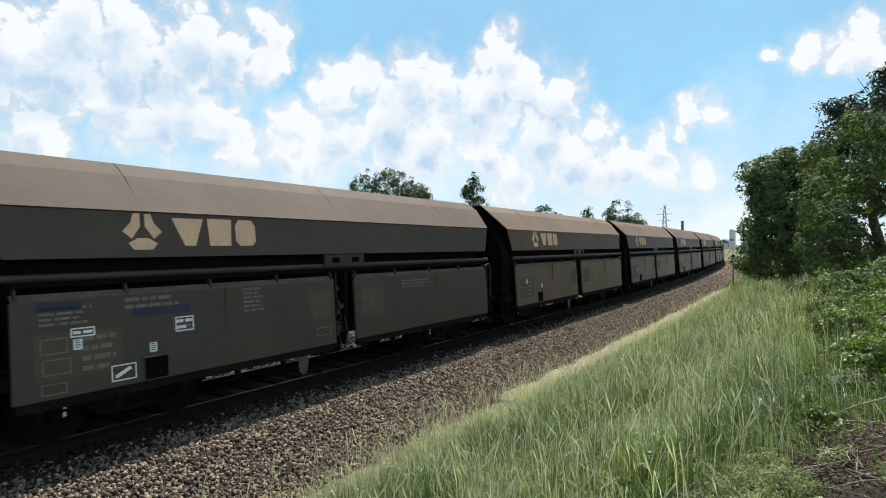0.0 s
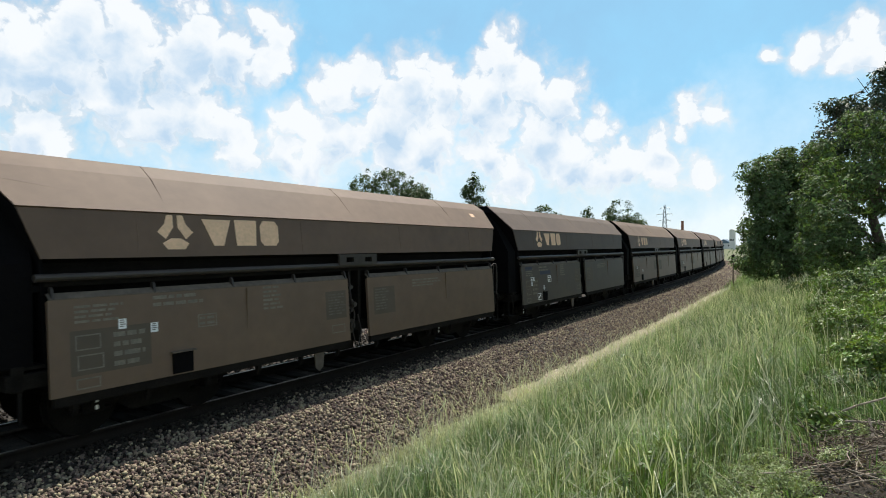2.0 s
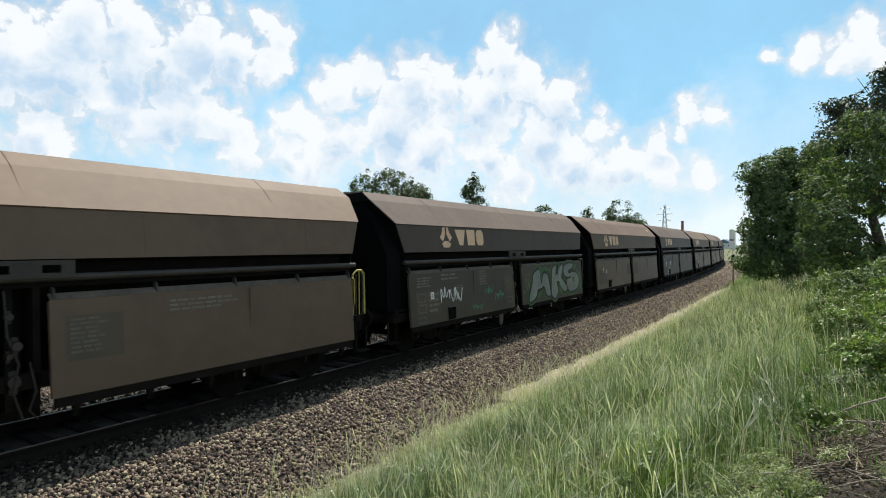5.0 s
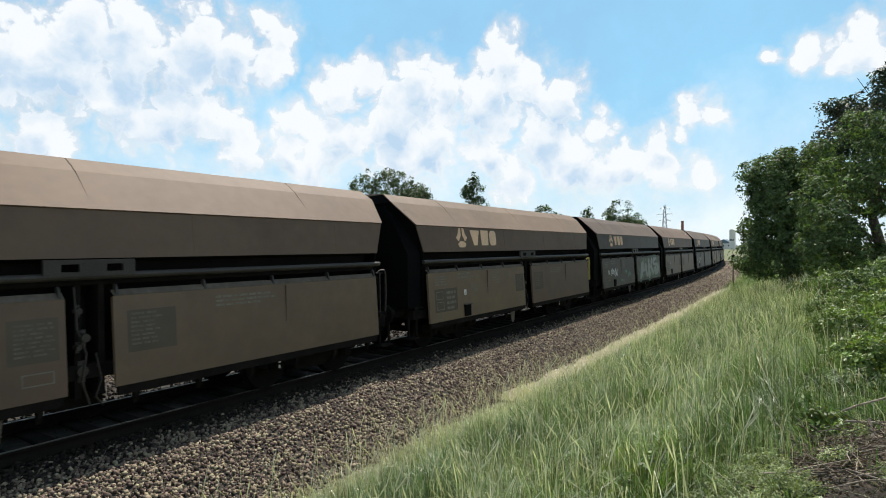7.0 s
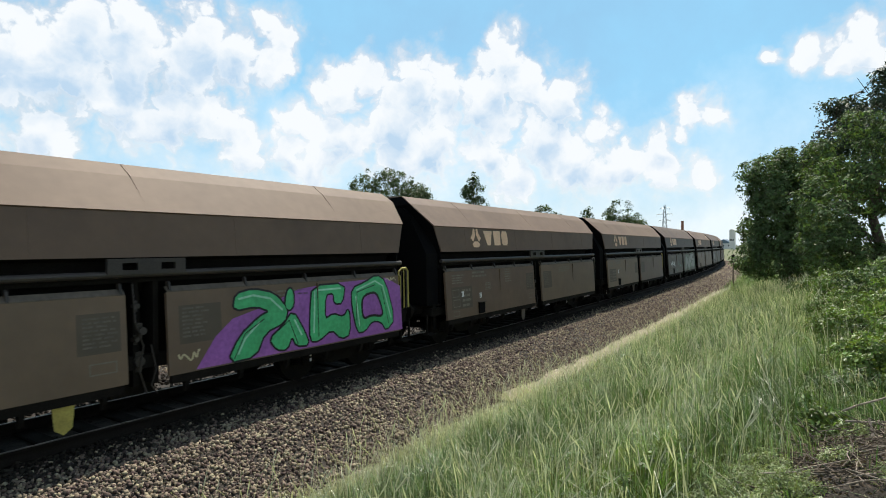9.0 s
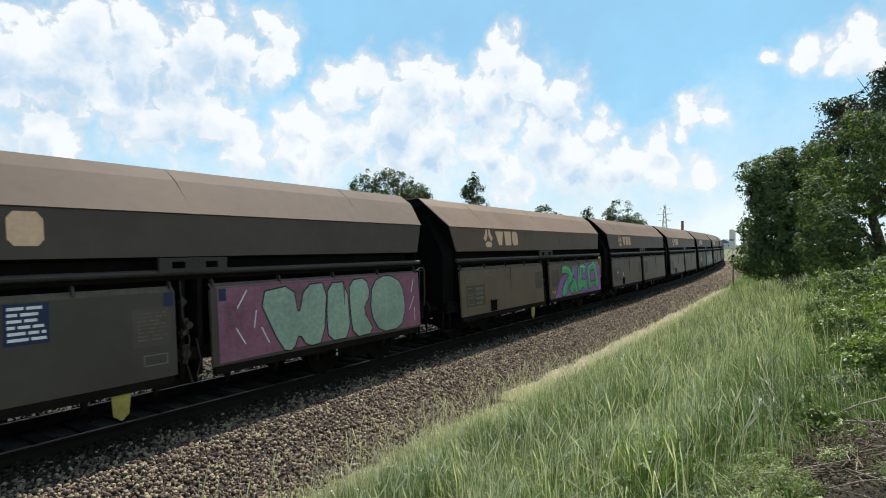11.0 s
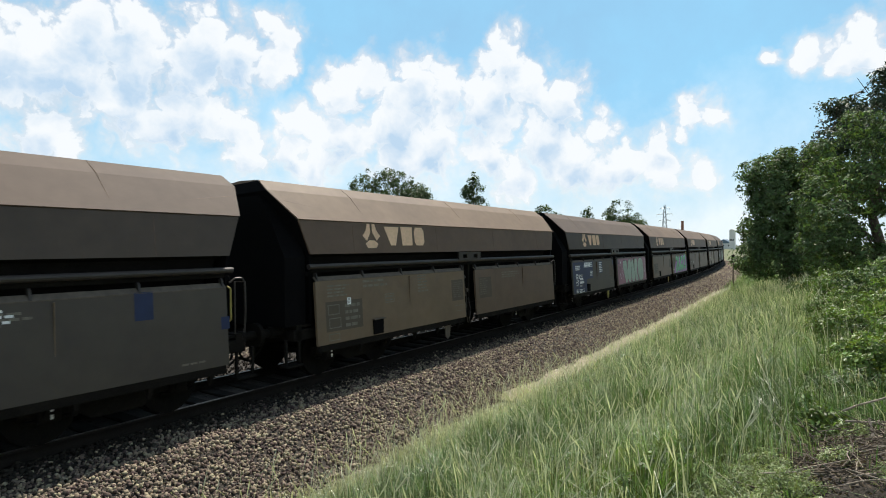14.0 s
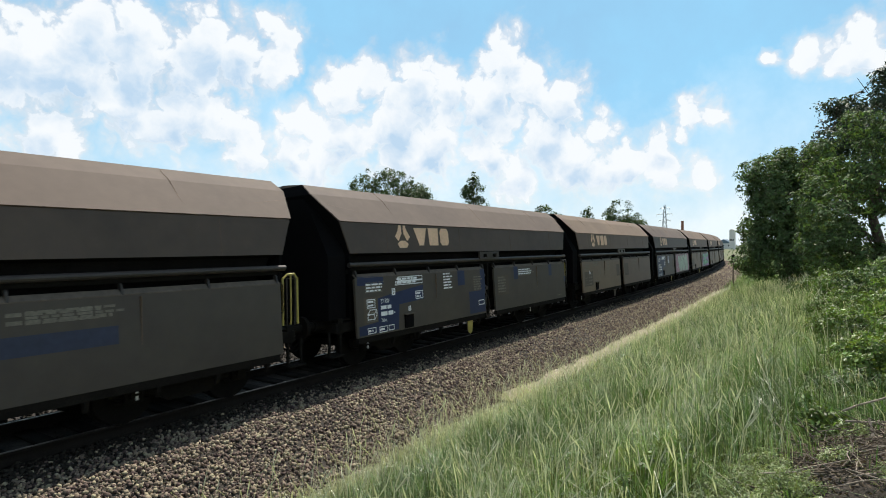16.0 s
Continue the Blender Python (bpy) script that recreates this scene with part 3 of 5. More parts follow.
def white_marks(wagon, number=True):
    wh = M["white"]
    paint("notice", word_bars(-5.48, 1.64, -4.85, 1.84, 3, 11), wh, wagon, "", 0.007)
    paint("notice", frame_of(-4.48, 1.74, -3.42, 1.83) + frame_of(-4.38, 1.83, -3.42, 1.93) + word_bars(-4.42, 1.75, -3.46, 1.92, 2, 12), wh, wagon, "", 0.007)
    paint("notice", frame_of(-3.73, 1.38, -3.42, 1.57) + word_bars(-3.70, 1.40, -3.46, 1.55, 2, 13), wh, wagon, "", 0.007)
    paint("notice", frame_of(-5.47, 1.31, -5.20, 1.50) + word_bars(-5.44, 1.33, -5.23, 1.48, 2, 14), wh, wagon, "", 0.007)
    paint("notice", frame_of(-5.46, 1.06, -5.24, 1.18) + ribbons([(-5.46, 1.18), (-5.38, 1.27), (-5.16, 1.27), (-5.24, 1.18)], 0.016) + ribbons([(-5.16, 1.27), (-5.16, 1.15), (-5.24, 1.06)], 0.016, False), wh, wagon, "", 0.007)
    paint("notice", frame_of(-5.48, 0.77, -5.21, 0.90) + word_bars(-5.45, 0.79, -5.24, 0.88, 1, 15) + frame_of(-5.10, 0.76, -4.82, 0.89) + word_bars(-5.07, 0.78, -4.85, 0.87, 1, 16) + frame_of(-4.78, 0.77, -4.58, 0.89), wh, wagon, "", 0.007)
    lettering("37 RIV", -5.02, 1.38, 0.14, wh, wagon, 0.007)
    paint("notice", [rect(-5.02, 1.25, -4.82, 1.33), rect(-4.79, 1.25, -4.66, 1.33), rect(-5.02, 1.11, -4.80, 1.20), rect(-4.77, 1.11, -4.60, 1.20), rect(-4.57, 1.14, -4.52, 1.16)], wh, wagon, "", 0.007)
    lettering("Falns", -5.02, 0.98, 0.12, wh, wagon, 0.007)


def graffiti(wagon, shapes, fill, edge, glow=None, width=0.11, lift=0.004, label=""):
    for s in shapes:
        s = rounded(s, 1)
        if glow:
            paint("graffiti_glow", ribbons(s, width * 1.4), glow, wagon, "", lift)
        paint("graffiti_outline", ribbons(s, width), edge, wagon, "", lift + 0.0025)
        paint("graffiti_letter", [s], fill, wagon, label, lift + 0.005)


def scribble(wagon, u0, w0, u1, w1, mat, seed, n=16, width=0.022):
    rnd = random.Random(seed)
    pts = [(u0 + (u1 - u0) * (i / n + rnd.uniform(-0.08, 0.08)), w0 + (w1 - w0) * ((0.15 if i % 2 else 0.8) + rnd.uniform(-0.2, 0.2))) for i in range(n)]
    smooth_pts = []
    for a, b, c in zip(pts, pts[1:], pts[2:]):
        a, b, c = Vector(a), Vector(b), Vector(c)
        for i in range(4):
            t = i / 4
            smooth_pts.append(tuple(a.lerp(b, 0.5 + t / 2).lerp(b.lerp(c, t / 2), t)))
    return paint("graffiti_tag", ribbons(smooth_pts, width, False), mat, wagon, "sprayed tag scrawl", 0.007)


def special_marks(train):
    w = train[2][0]
    tagged(w, "brown hopper wagon with grey and green graffiti on a flap")
    for patch in (
            [(1.57, 1.92), (1.86, 1.92), (1.73, 1.35)],
            [(3.13, 1.33), (3.33, 1.28), (3.61, 0.92), (3.39, 0.87)],
            [(3.24, 1.9), (3.49, 1.92), (3.21, 1.64), (3.13, 1.73)],
            [(4.66, 1.45), (4.91, 1.41), (4.81, 1.23), (4.61, 1.3)],
            [(1.92, 1.88), (2.24, 1.9), (2.42, 1.65), (2.46, 1.52), (2.29, 1.73), (2.03, 1.8)],
            [(1.4, 1.05), (1.6, 1.09), (1.54, 0.88), (1.28, 0.84)],
            [(4.89, 1.92), (5.11, 1.94), (5.1, 1.81), (4.84, 1.7)],
            [(5.13, 1.68), (5.55, 1.57), (5.6, 1.0), (5.43, 0.86), (5.51, 1.27)]):
        paint("graffiti_patch", [rounded(patch, 1)], M["spray_green"], w, "leaf-green sprayed patch", 0.0125)
    graffiti(w, ([(0.66, 0.79), (0.76, 1.04), (0.99, 1.37), (1.1, 1.69), (1.56, 1.83), (1.64, 1.67), (1.67, 1.39), (1.71, 1.28), (1.79, 1.46), (1.92, 1.67), (2.28, 1.64), (2.37, 1.38), (2.5, 0.84), (2.09, 0.93), (1.95, 1.27), (1.62, 1.17), (1.36, 1.16), (1.31, 0.97), (0.98, 0.82)],
                 [(2.73, 1.83), (3.11, 1.94), (3.04, 1.7), (2.97, 1.55), (3.21, 1.62), (3.5, 1.89), (3.74, 1.93), (3.64, 1.63), (3.48, 1.48), (3.69, 1.33), (4.13, 1.05), (3.79, 0.91), (3.52, 1.07), (3.26, 1.37), (3.02, 1.32), (3.21, 1.01), (2.9, 0.74), (2.65, 0.82), (2.54, 0.93), (2.62, 1.38)],
                 [(3.85, 1.85), (4.22, 1.94), (4.81, 1.94), (4.7, 1.78), (4.34, 1.73), (4.2, 1.65), (4.3, 1.55), (4.69, 1.62), (5.13, 1.58), (5.35, 1.38), (5.31, 1.11), (5.01, 0.95), (4.5, 0.89), (4.19, 0.94), (4.04, 1.25), (4.08, 1.36), (4.46, 1.39), (4.54, 1.47), (4.12, 1.44), (3.86, 1.52), (3.79, 1.67)]),
             M["spray_grey"], M["spray_dark"], M["spray_green"], 0.2, label="pale grey graffiti letter with a dark green edge")
    for patch in (
            [(0.5, 1.58), (0.61, 1.57), (0.6, 1.45), (0.49, 1.47)],
            [(0.41, 1.44), (0.48, 1.43), (0.47, 1.37), (0.41, 1.38)],
            [(0.64, 1.42), (0.79, 1.4), (0.78, 1.24), (0.63, 1.27)],
            [(0.79, 1.55), (0.86, 1.54), (0.86, 1.46), (0.78, 1.48)],
            [(0.54, 1.28), (0.62, 1.27), (0.62, 1.18), (0.53, 1.2)],
            [(0.27, 1.21), (0.41, 1.19), (0.4, 1.05), (0.27, 1.08)],
            [(1.67, 1.06), (1.76, 1.05), (1.76, 0.95), (1.66, 0.97)],
            [(1.5, 1.02), (1.59, 1.01), (1.58, 0.93), (1.5, 0.95)],
            [(2.1, 1.92), (2.23, 1.91), (2.22, 1.8), (2.1, 1.81)],
            [(5.52, 1.37), (5.64, 1.35), (5.64, 1.26), (5.51, 1.28)],
            [(5.58, 1.2), (5.69, 1.19), (5.69, 1.1), (5.57, 1.12)],
            [(5.39, 1.08), (5.55, 1.06), (5.54, 0.94), (5.38, 0.97)]):
        paint("graffiti_blot", [rounded(patch)], M["spray_green"], w, "leaf-green sprayed dot", 0.006)
    scribble(w, -2.25, 1.12, -1.75, 1.62, M["spray_mint"], 3)
    scribble(w, -1.65, 0.95, -1.05, 1.45, M["spray_mint"], 4)
    scribble(w, -3.0, 0.78, -2.3, 1.12, M["spray_mint"], 5)
    scribble(w, -4.55, 1.0, -3.4, 1.78, M["white"], 6, 18, 0.03)
    sticker(w, -4.95, 1.32, 0.14)
    w = train[-1][0]
    tagged(w, "brown hopper wagon with green and purple graffiti on a flap")
    paint("graffiti_ground", [[(0.65, 0.75), (1.0, 1.2), (1.33, 1.45), (2.0, 1.6), (2.77, 1.84), (3.6, 1.9), (5.3, 1.93), (5.77, 1.72), (5.77, 0.75)]], M["spray_purple"], w, "sprayed purple ground")
    graffiti(w, ([(1.35, 1.58), (1.40, 1.84), (1.75, 1.90), (2.2, 1.80), (2.48, 1.5), (2.4, 1.28), (1.95, 1.15), (1.75, 0.78), (1.2, 0.76), (1.45, 1.15), (1.85, 1.42), (2.1, 1.50), (1.8, 1.62)],
                 [(2.05, 1.02), (2.35, 1.20), (2.60, 1.46), (2.85, 1.05), (2.95, 0.80), (2.65, 0.82), (2.55, 1.02), (2.42, 0.79), (2.2, 0.82)],
                 [(2.42, 1.55), (2.48, 1.80), (2.56, 1.88), (2.63, 1.78), (2.62, 1.56), (2.52, 1.47)],
                 [(3.1, 1.87), (3.98, 1.87), (3.88, 1.5), (3.66, 1.5), (3.65, 1.72), (3.42, 1.7), (3.37, 1.2), (3.6, 1.3), (3.9, 1.2), (4.06, 1.38), (4.06, 0.85), (3.8, 0.80), (3.55, 1.02), (3.2, 0.84), (2.98, 0.86), (3.02, 1.4)],
                 [(4.18, 1.76), (4.6, 1.86), (4.95, 2.0), (5.25, 1.86), (5.5, 1.0), (5.2, 0.79), (5.05, 1.0), (4.75, 1.05), (4.5, 0.86), (4.28, 0.86), (4.16, 1.4)]),
             M["spray_emerald"], M["spray_black"], None, 0.07, 0.006, "emerald graffiti letter with a black edge")
    hole = rounded([(4.45, 1.58), (4.9, 1.66), (5.05, 1.4), (5.12, 1.1), (4.75, 1.17), (4.45, 1.1)])
    paint("graffiti_gap", [hole], M["spray_purple"], w, "", 0.0135)
    paint("graffiti_outline", ribbons(hole, 0.05), M["spray_black"], w, "", 0.0145)
    for pts in ([(1.45, 1.76), (1.75, 1.80), (2.1, 1.72), (2.36, 1.5)], [(1.40, 0.86), (1.55, 1.10), (1.85, 1.33)], [(3.15, 1.78), (3.12, 1.4), (3.08, 1.0)], [(3.2, 1.79), (3.85, 1.79)], [(4.3, 1.72), (4.9, 1.88), (5.15, 1.76), (5.38, 1.05)], [(4.28, 1.6), (4.35, 0.98)], [(2.62, 1.3), (2.78, 1.0)]):
        paint("graffiti_highlight", ribbons(pts, 0.035, False), M["spray_light"], w, "", 0.0135)
    for pts in ([(1.32, 0.80), (1.55, 1.18), (1.95, 1.38)], [(2.25, 1.15), (2.5, 1.3), (2.68, 0.85)], [(3.22, 1.7), (3.2, 0.92)], [(4.25, 1.1), (4.32, 1.68), (4.9, 1.8)], [(5.1, 1.7), (5.3, 0.9)]):
        paint("graffiti_line", ribbons(pts, 0.016, False), M["spray_black"], w, "", 0.0150)
    scribble(w, 0.36, 0.85, 0.85, 1.12, M["spray_cream"], 8, 8, 0.03)
    scribble(w, 5.25, 1.84, 5.7, 1.97, M["spray_cream"], 9, 9, 0.02)
    for k in (-2, -4):
        w = train[k][0]
        tagged(w, "hopper wagon with blue repainted panels and white lettering")
    w = train[-2][0]
    tagged(w, "hopper wagon with a blue panel and pink graffiti")
    paint("blue_panel", [[(-5.74, 0.76), (-5.74, 1.98), (-3.33, 1.98), (-3.38, 1.28), (-4.19, 1.26), (-4.25, 0.76)]], M["blue"], w, "dark blue repainted panel")
    white_marks(w)
    sticker(w, -5.14, 1.32)
    paint("blue_notice", [rect(-2.54, 1.44, -2.05, 1.94)], M["blue"], w, "dark blue notice panel", 0.005)
    paint("notice", word_bars(-2.50, 1.47, -2.08, 1.92, 6, 21), M["white"], w, "", 0.008)
    paint("blue_notice", [rect(-0.55, 1.75, -0.40, 1.95), rect(0.36, 1.75, 0.5, 1.95)], M["blue"], w, "", 0.005)
    paint("graffiti_ground", [[(0.34, 0.76), (0.34, 1.98), (1.6, 2.0), (5.76, 2.0), (5.76, 0.76), (2.5, 0.80)]], M["spray_pink"], w, "dull pink sprayed ground")
    graffiti(w, ([(1.1, 1.82), (1.9, 1.92), (2.0, 1.3), (2.2, 1.9), (2.75, 1.92), (2.6, 0.8), (2.2, 0.78), (2.0, 1.05), (1.85, 0.76), (1.6, 0.8)], [(2.8, 1.9), (3.3, 1.9), (3.35, 0.8), (2.75, 0.8), (2.72, 1.3)],
                 [(3.4, 1.92), (3.9, 1.95), (4.0, 1.6), (3.75, 1.3), (4.1, 0.8), (3.45, 0.78), (3.38, 1.4)], [(4.1, 1.85), (4.6, 2.0), (5.1, 1.8), (5.2, 1.2), (5.0, 0.8), (4.3, 0.78), (4.0, 1.2)]),
             M["spray_pale"], M["spray_black"], None, 0.05, 0.006, "pale green graffiti letter with a black edge")
    for i, (u, h) in enumerate(((0.8, 1.75), (1.05, 1.4), (0.75, 1.15), (1.25, 1.1), (5.5, 1.7), (5.45, 1.3), (5.55, 1.05))):
        a = i * 1.3
        paint("graffiti_stroke", ribbons([(u - 0.1 * math.cos(a), h - 0.14), (u + 0.1 * math.cos(a), h + 0.14)], 0.02, False), M["white"], w, "", 0.007)
    w = train[-4][0]
    paint("blue_panel", [[(-5.74, 1.80), (-5.74, 1.99), (-4.89, 1.97), (-4.89, 1.79)]], M["blue"], w, "dark blue repainted panel")
    paint("blue_panel", [[(-5.10, 1.50), (-4.35, 1.60), (-3.40, 1.70), (-3.40, 1.36), (-4.36, 1.31), (-4.42, 0.76), (-5.74, 0.76), (-5.74, 0.95), (-5.12, 1.0)]], M["blue"], w, "dark blue repainted panel", 0.005)
    white_marks(w)
    sticker(w, -4.61, 1.53)
    sticker(w, -4.02, 1.13, 0.09)
    for q in (rect(-1.81, 1.58, -1.46, 1.98), rect(-1.26, 0.78, -0.40, 1.38), rect(-0.62, 1.38, -0.37, 1.98), rect(1.50, 1.58, 1.78, 1.98), rect(4.23, 1.58, 4.50, 1.98), rect(5.6, 1.3, 5.75, 1.5)):
        paint("blue_patch", [q], M["blue"], w, "dark blue paint patch", 0.005)
    paint("notice", word_bars(-2.50, 1.52, -2.08, 1.95, 6, 22), M["white"], w, "", 0.007)
    paint("notice", word_bars(1.83, 1.70, 3.0, 1.90, 3, 23), M["white"], w, "", 0.007)
    paint("notice", word_bars(0.42, 1.22, 0.95, 1.72, 6, 24) + word_bars(-1.0, 1.4, -0.5, 1.8, 6, 25) + word_bars(4.9, 0.82, 5.4, 0.88, 1, 26), M["faded"], w, "", 0.008)
    paint("notice", frame_of(-0.78, 0.98, -0.46, 1.12, 0.022), M["white"], w, "", 0.008)
    # stickers and small marks on the rest
    for k, spots in {4: ((-5.12, 1.30), (-4.12, 1.12)), 3: ((-4.95, 1.50), (-4.50, 1.40)), 1: ((-4.15, 1.32),), 0: ((-5.05, 1.28), (-4.10, 1.18)), -3: ((-4.95, 1.45),), 5: ((-5.1, 1.4), (-3.9, 1.2)), 6: ((-4.6, 1.3),), 7: ((-5.0, 1.4),)}.items():
        for u, h in spots:
            sticker(train[k][0], u, h, 0.11)
    w = train[4][0]
    for ob in w.children:
        if ob.name.startswith("emblem"):
            ob.location.x -= 0.10
    for stripe in (rect(-5.55, 1.82, -5.0, 1.93), rect(-4.35, 1.64, -3.45, 1.76)):
        paint("blue_stripe", [stripe], M["fadedblue"], w, "faded blue stripe")
    paint("notice", frame_of(-5.15, 1.46, -4.85, 1.58) + word_bars(-5.12, 1.48, -4.88, 1.56, 1, 31) + frame_of(-3.72, 1.36, -3.42, 1.58) + word_bars(-3.70, 1.38, -3.44, 1.56, 2, 32) + frame_of(-4.66, 0.80, -4.32, 1.02) + ribbons([(-4.6, 0.86), (-4.4, 0.96)], 0.05, False), M["white"], w, "", 0.007)
    paint("blue_stripe", [rect(1.2, 1.30, 2.9, 1.55)], M["fadedblue"], train[-5][0], "faded blue patch")
    paint("notice", word_bars(1.6, 1.66, 2.9, 1.86, 2, 33), M["faded"], train[-5][0], "", 0.007)
    # bare pale spot on one roof
    bm = bmesh.new()
    prism(bm, [(-0.93, 3.56), (-1.02, 3.46), (-1.025, 3.465), (-0.935, 3.565)], 5.3, 5.5)
    part("roof_patch", bm, M["cream"], train[3][0], "pale bare patch on the roof")
    for k in (-4, -2, -1):
        bm = prism(bmesh.new(), [(-1.31, 0.62), (-1.04, 0.62), (-1.07, 0.31), (-1.17, 0.23), (-1.28, 0.31)], -1.462, -1.452, "y")
        part("yellow_plate", bm, M["yellow"], train[k][0], "yellow painted pull plate")
    for k in (1, -1, -5):
        bm = pipe(bmesh.new(), [(5.84, -1.375, 1.2), (5.84, -1.375, 2.04), (5.94, -1.385, 2.12), (6.10, -1.385, 2.12), (6.17, -1.385, 2.04), (6.18, -1.385, 1.2)], 0.02)
        pipe(bm, [(6.02, -1.385, 1.2), (6.02, -1.385, 2.12)], 0.014)
        part("yellow_rail", bm, M["yellow"], train[k][0], "yellow painted guard rail")
    for k in (1, -1, -4):
        bm = pipe(bmesh.new(), [(5.77, -1.41, 1.38), (5.80, -1.455, 1.44), (5.80, -1.455, 1.94), (5.77, -1.41, 1.98)], 0.013)
        part("yellow_grip", bm, M["yellow"], train[k][0], "yellow painted grab rail")
    for k in (4, 2, -2, -4, -5):
        for ob in train[k][0].children:
            for stem in ("roof", "hopper"):
                if ob.name == stem or ob.name.startswith(stem + "."):
                    ob.material_slots[0].link = "OBJECT"
                    ob.material_slots[0].material = M[stem + "_dull"]
            if ob.name.startswith("flap") and not ob.name.startswith("flap_"):
                ob.material_slots[0].link = "OBJECT"
                ob.material_slots[0].material = M["flap_grey"]


# the train's lead over an even 7.17 m/s, in metres
LEAD_T = (0, 0.5, 1, 1.5, 2, 2.5, 3, 3.5, 4, 6.5, 7, 7.5, 8, 8.5, 9, 11.5, 12, 12.5, 13, 13.5, 14, 14.5, 15, 15.5, 16)
LEAD = (1.29, 1.01, 0.91, 0.79, 0.81, 0.55, 0.58, 0.43, 0.36, 0.01, 0.11, -0.07, -0.0, -0.15, -0.01, -0.21, -0.08, -0.16, 0.01, -0.05, 0.02, -0.05, 0.2, 0.01, 0.24)


def travelled(t):
    return 3.684 + 7.16664 * (t - 7) + float(np.interp(t, LEAD_T, LEAD))


TRAIN = {}


def build_train():
    first = build_wagon()
    wheel_mesh = build_wheelset()
    for k in range(-6, 15):
        wagon = first if k == 14 else copy_thing(first, Matrix())
        wagon.matrix_basis = wagon_pose(travelled(0) + 13.45 * k)
        wheels = []
        for c in (-5.1, -3.3, 3.3, 5.1):
            w = new("wheelset", wheel_mesh)
            w.parent = wagon
            w.matrix_basis = pose(c, 0, 0.46)
            wheels.append((w, c))
        TRAIN[k] = (wagon, wheels)
        tagged(wagon, "brown covered hopper wagon with two olive flaps a side", "railway wagon", "wagons of the train")
    special_marks(TRAIN)


# ---- track ----
def build_track():
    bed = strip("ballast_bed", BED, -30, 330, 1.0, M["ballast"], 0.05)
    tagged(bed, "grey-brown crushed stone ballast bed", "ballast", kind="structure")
    verge = strip("verge", [(3.45, -0.66), (3.75, -0.68), (4.05, -0.64), (4.35, -0.60), (4.6, -0.70)], 11, 46, 0.5, M["sand"], 0.25)
    tagged(verge, "pale dry sandy verge along the ballast", "verge", kind="structure")
    for q in (-0.755, 0.755):
        lift = q * math.sin(radians(CANT))
        for name, prof, mat in (("rail", [(-0.07, -0.17), (-0.07, -0.15), (-0.012, -0.13), (-0.012, -0.05), (-0.036, -0.035), (-0.036, -0.006), (0.036, -0.006), (0.036, -0.035), (0.012, -0.05), (0.012, -0.13), (0.07, -0.15), (0.07, -0.17)], M["rail"]),
                                ("rail_head", [(-0.03, -0.0055), (-0.026, 0.0), (0.026, 0.0), (0.03, -0.0055)], M["railtop"])):
            ob = strip(name, [(q + a, b + lift) for a, b in prof], -30, 330, 1.0, mat)
            tagged(ob, "steel running rail on the ballast bed" if name == "rail" else "polished running surface of the rail", "rail", kind="structure")
    bm = box(bmesh.new(), (-0.13, -1.28, -0.36), (0.13, 1.28, -0.155), 0.02)
    one = part("sleeper", bm, M["sleeper"], bed)
    for i in range(-16, 180):
        s = i * 0.62
        a, b = on_line(s - 0.3), on_line(s + 0.3)
        ob = one if i == -16 else new("sleeper", one.data)
        ob.parent = bed
        ob.matrix_basis = Matrix.Translation((a + b) / 2) @ Euler((0, 0, math.atan2(b.y - a.y, b.x - a.x))).to_matrix().to_4x4()
    return bed


ICO = np.array([(0, 1, 1.618), (0, -1, 1.618), (0, 1, -1.618), (0, -1, -1.618), (1, 1.618, 0), (-1, 1.618, 0), (1, -1.618, 0), (-1, -1.618, 0), (1.618, 0, 1), (-1.618, 0, 1), (1.618, 0, -1), (-1.618, 0, -1)]) / 1.902
ICO_F = np.array([(a, b, c) for a in range(12) for b in range(a + 1, 12) for c in range(b + 1, 12)
                  if all(np.linalg.norm(ICO[i] - ICO[j]) < 1.2 for i, j in ((a, b), (b, c), (a, c)))])
for i_f, (fa, fb, fc) in enumerate(ICO_F):
    if np.dot(np.cross(ICO[fb] - ICO[fa], ICO[fc] - ICO[fa]), ICO[fa]) < 0:
        ICO_F[i_f] = (fa, fc, fb)


OCTA_V = [0, 3, 4, 7, 8, 11]
OCTA_F = np.array([(0, 4, 2), (0, 2, 5), (0, 5, 3), (0, 3, 4), (1, 2, 4), (1, 5, 2), (1, 3, 5), (1, 4, 3)])


def stone_shape(rng, n):
    """Angular broken stones, n of them, round the origin."""
    v = np.repeat(ICO[None], n, 0) * (1 + rng.uniform(-0.32, 0.32, (n, 12, 1)))
    v = v * rng.uniform(0.55, 1.25, (n, 1, 3))
    a, b = rng.uniform(0, 6.28, n), rng.uniform(0, 6.28, n)
    ca, sa, cb, sb = np.cos(a), np.sin(a), np.cos(b), np.sin(b)
    rz = np.zeros((n, 3, 3))
    rz[:, 0, 0], rz[:, 0, 1], rz[:, 1, 0], rz[:, 1, 1], rz[:, 2, 2] = ca, -sa, sa, ca, 1
    rx = np.zeros((n, 3, 3))
    rx[:, 1, 1], rx[:, 1, 2], rx[:, 2, 1], rx[:, 2, 2], rx[:, 0, 0] = cb, -sb, sb, cb, 1
    return np.einsum("nij,nvj->nvi", np.einsum("nij,njk->nik", rz, rx), v)


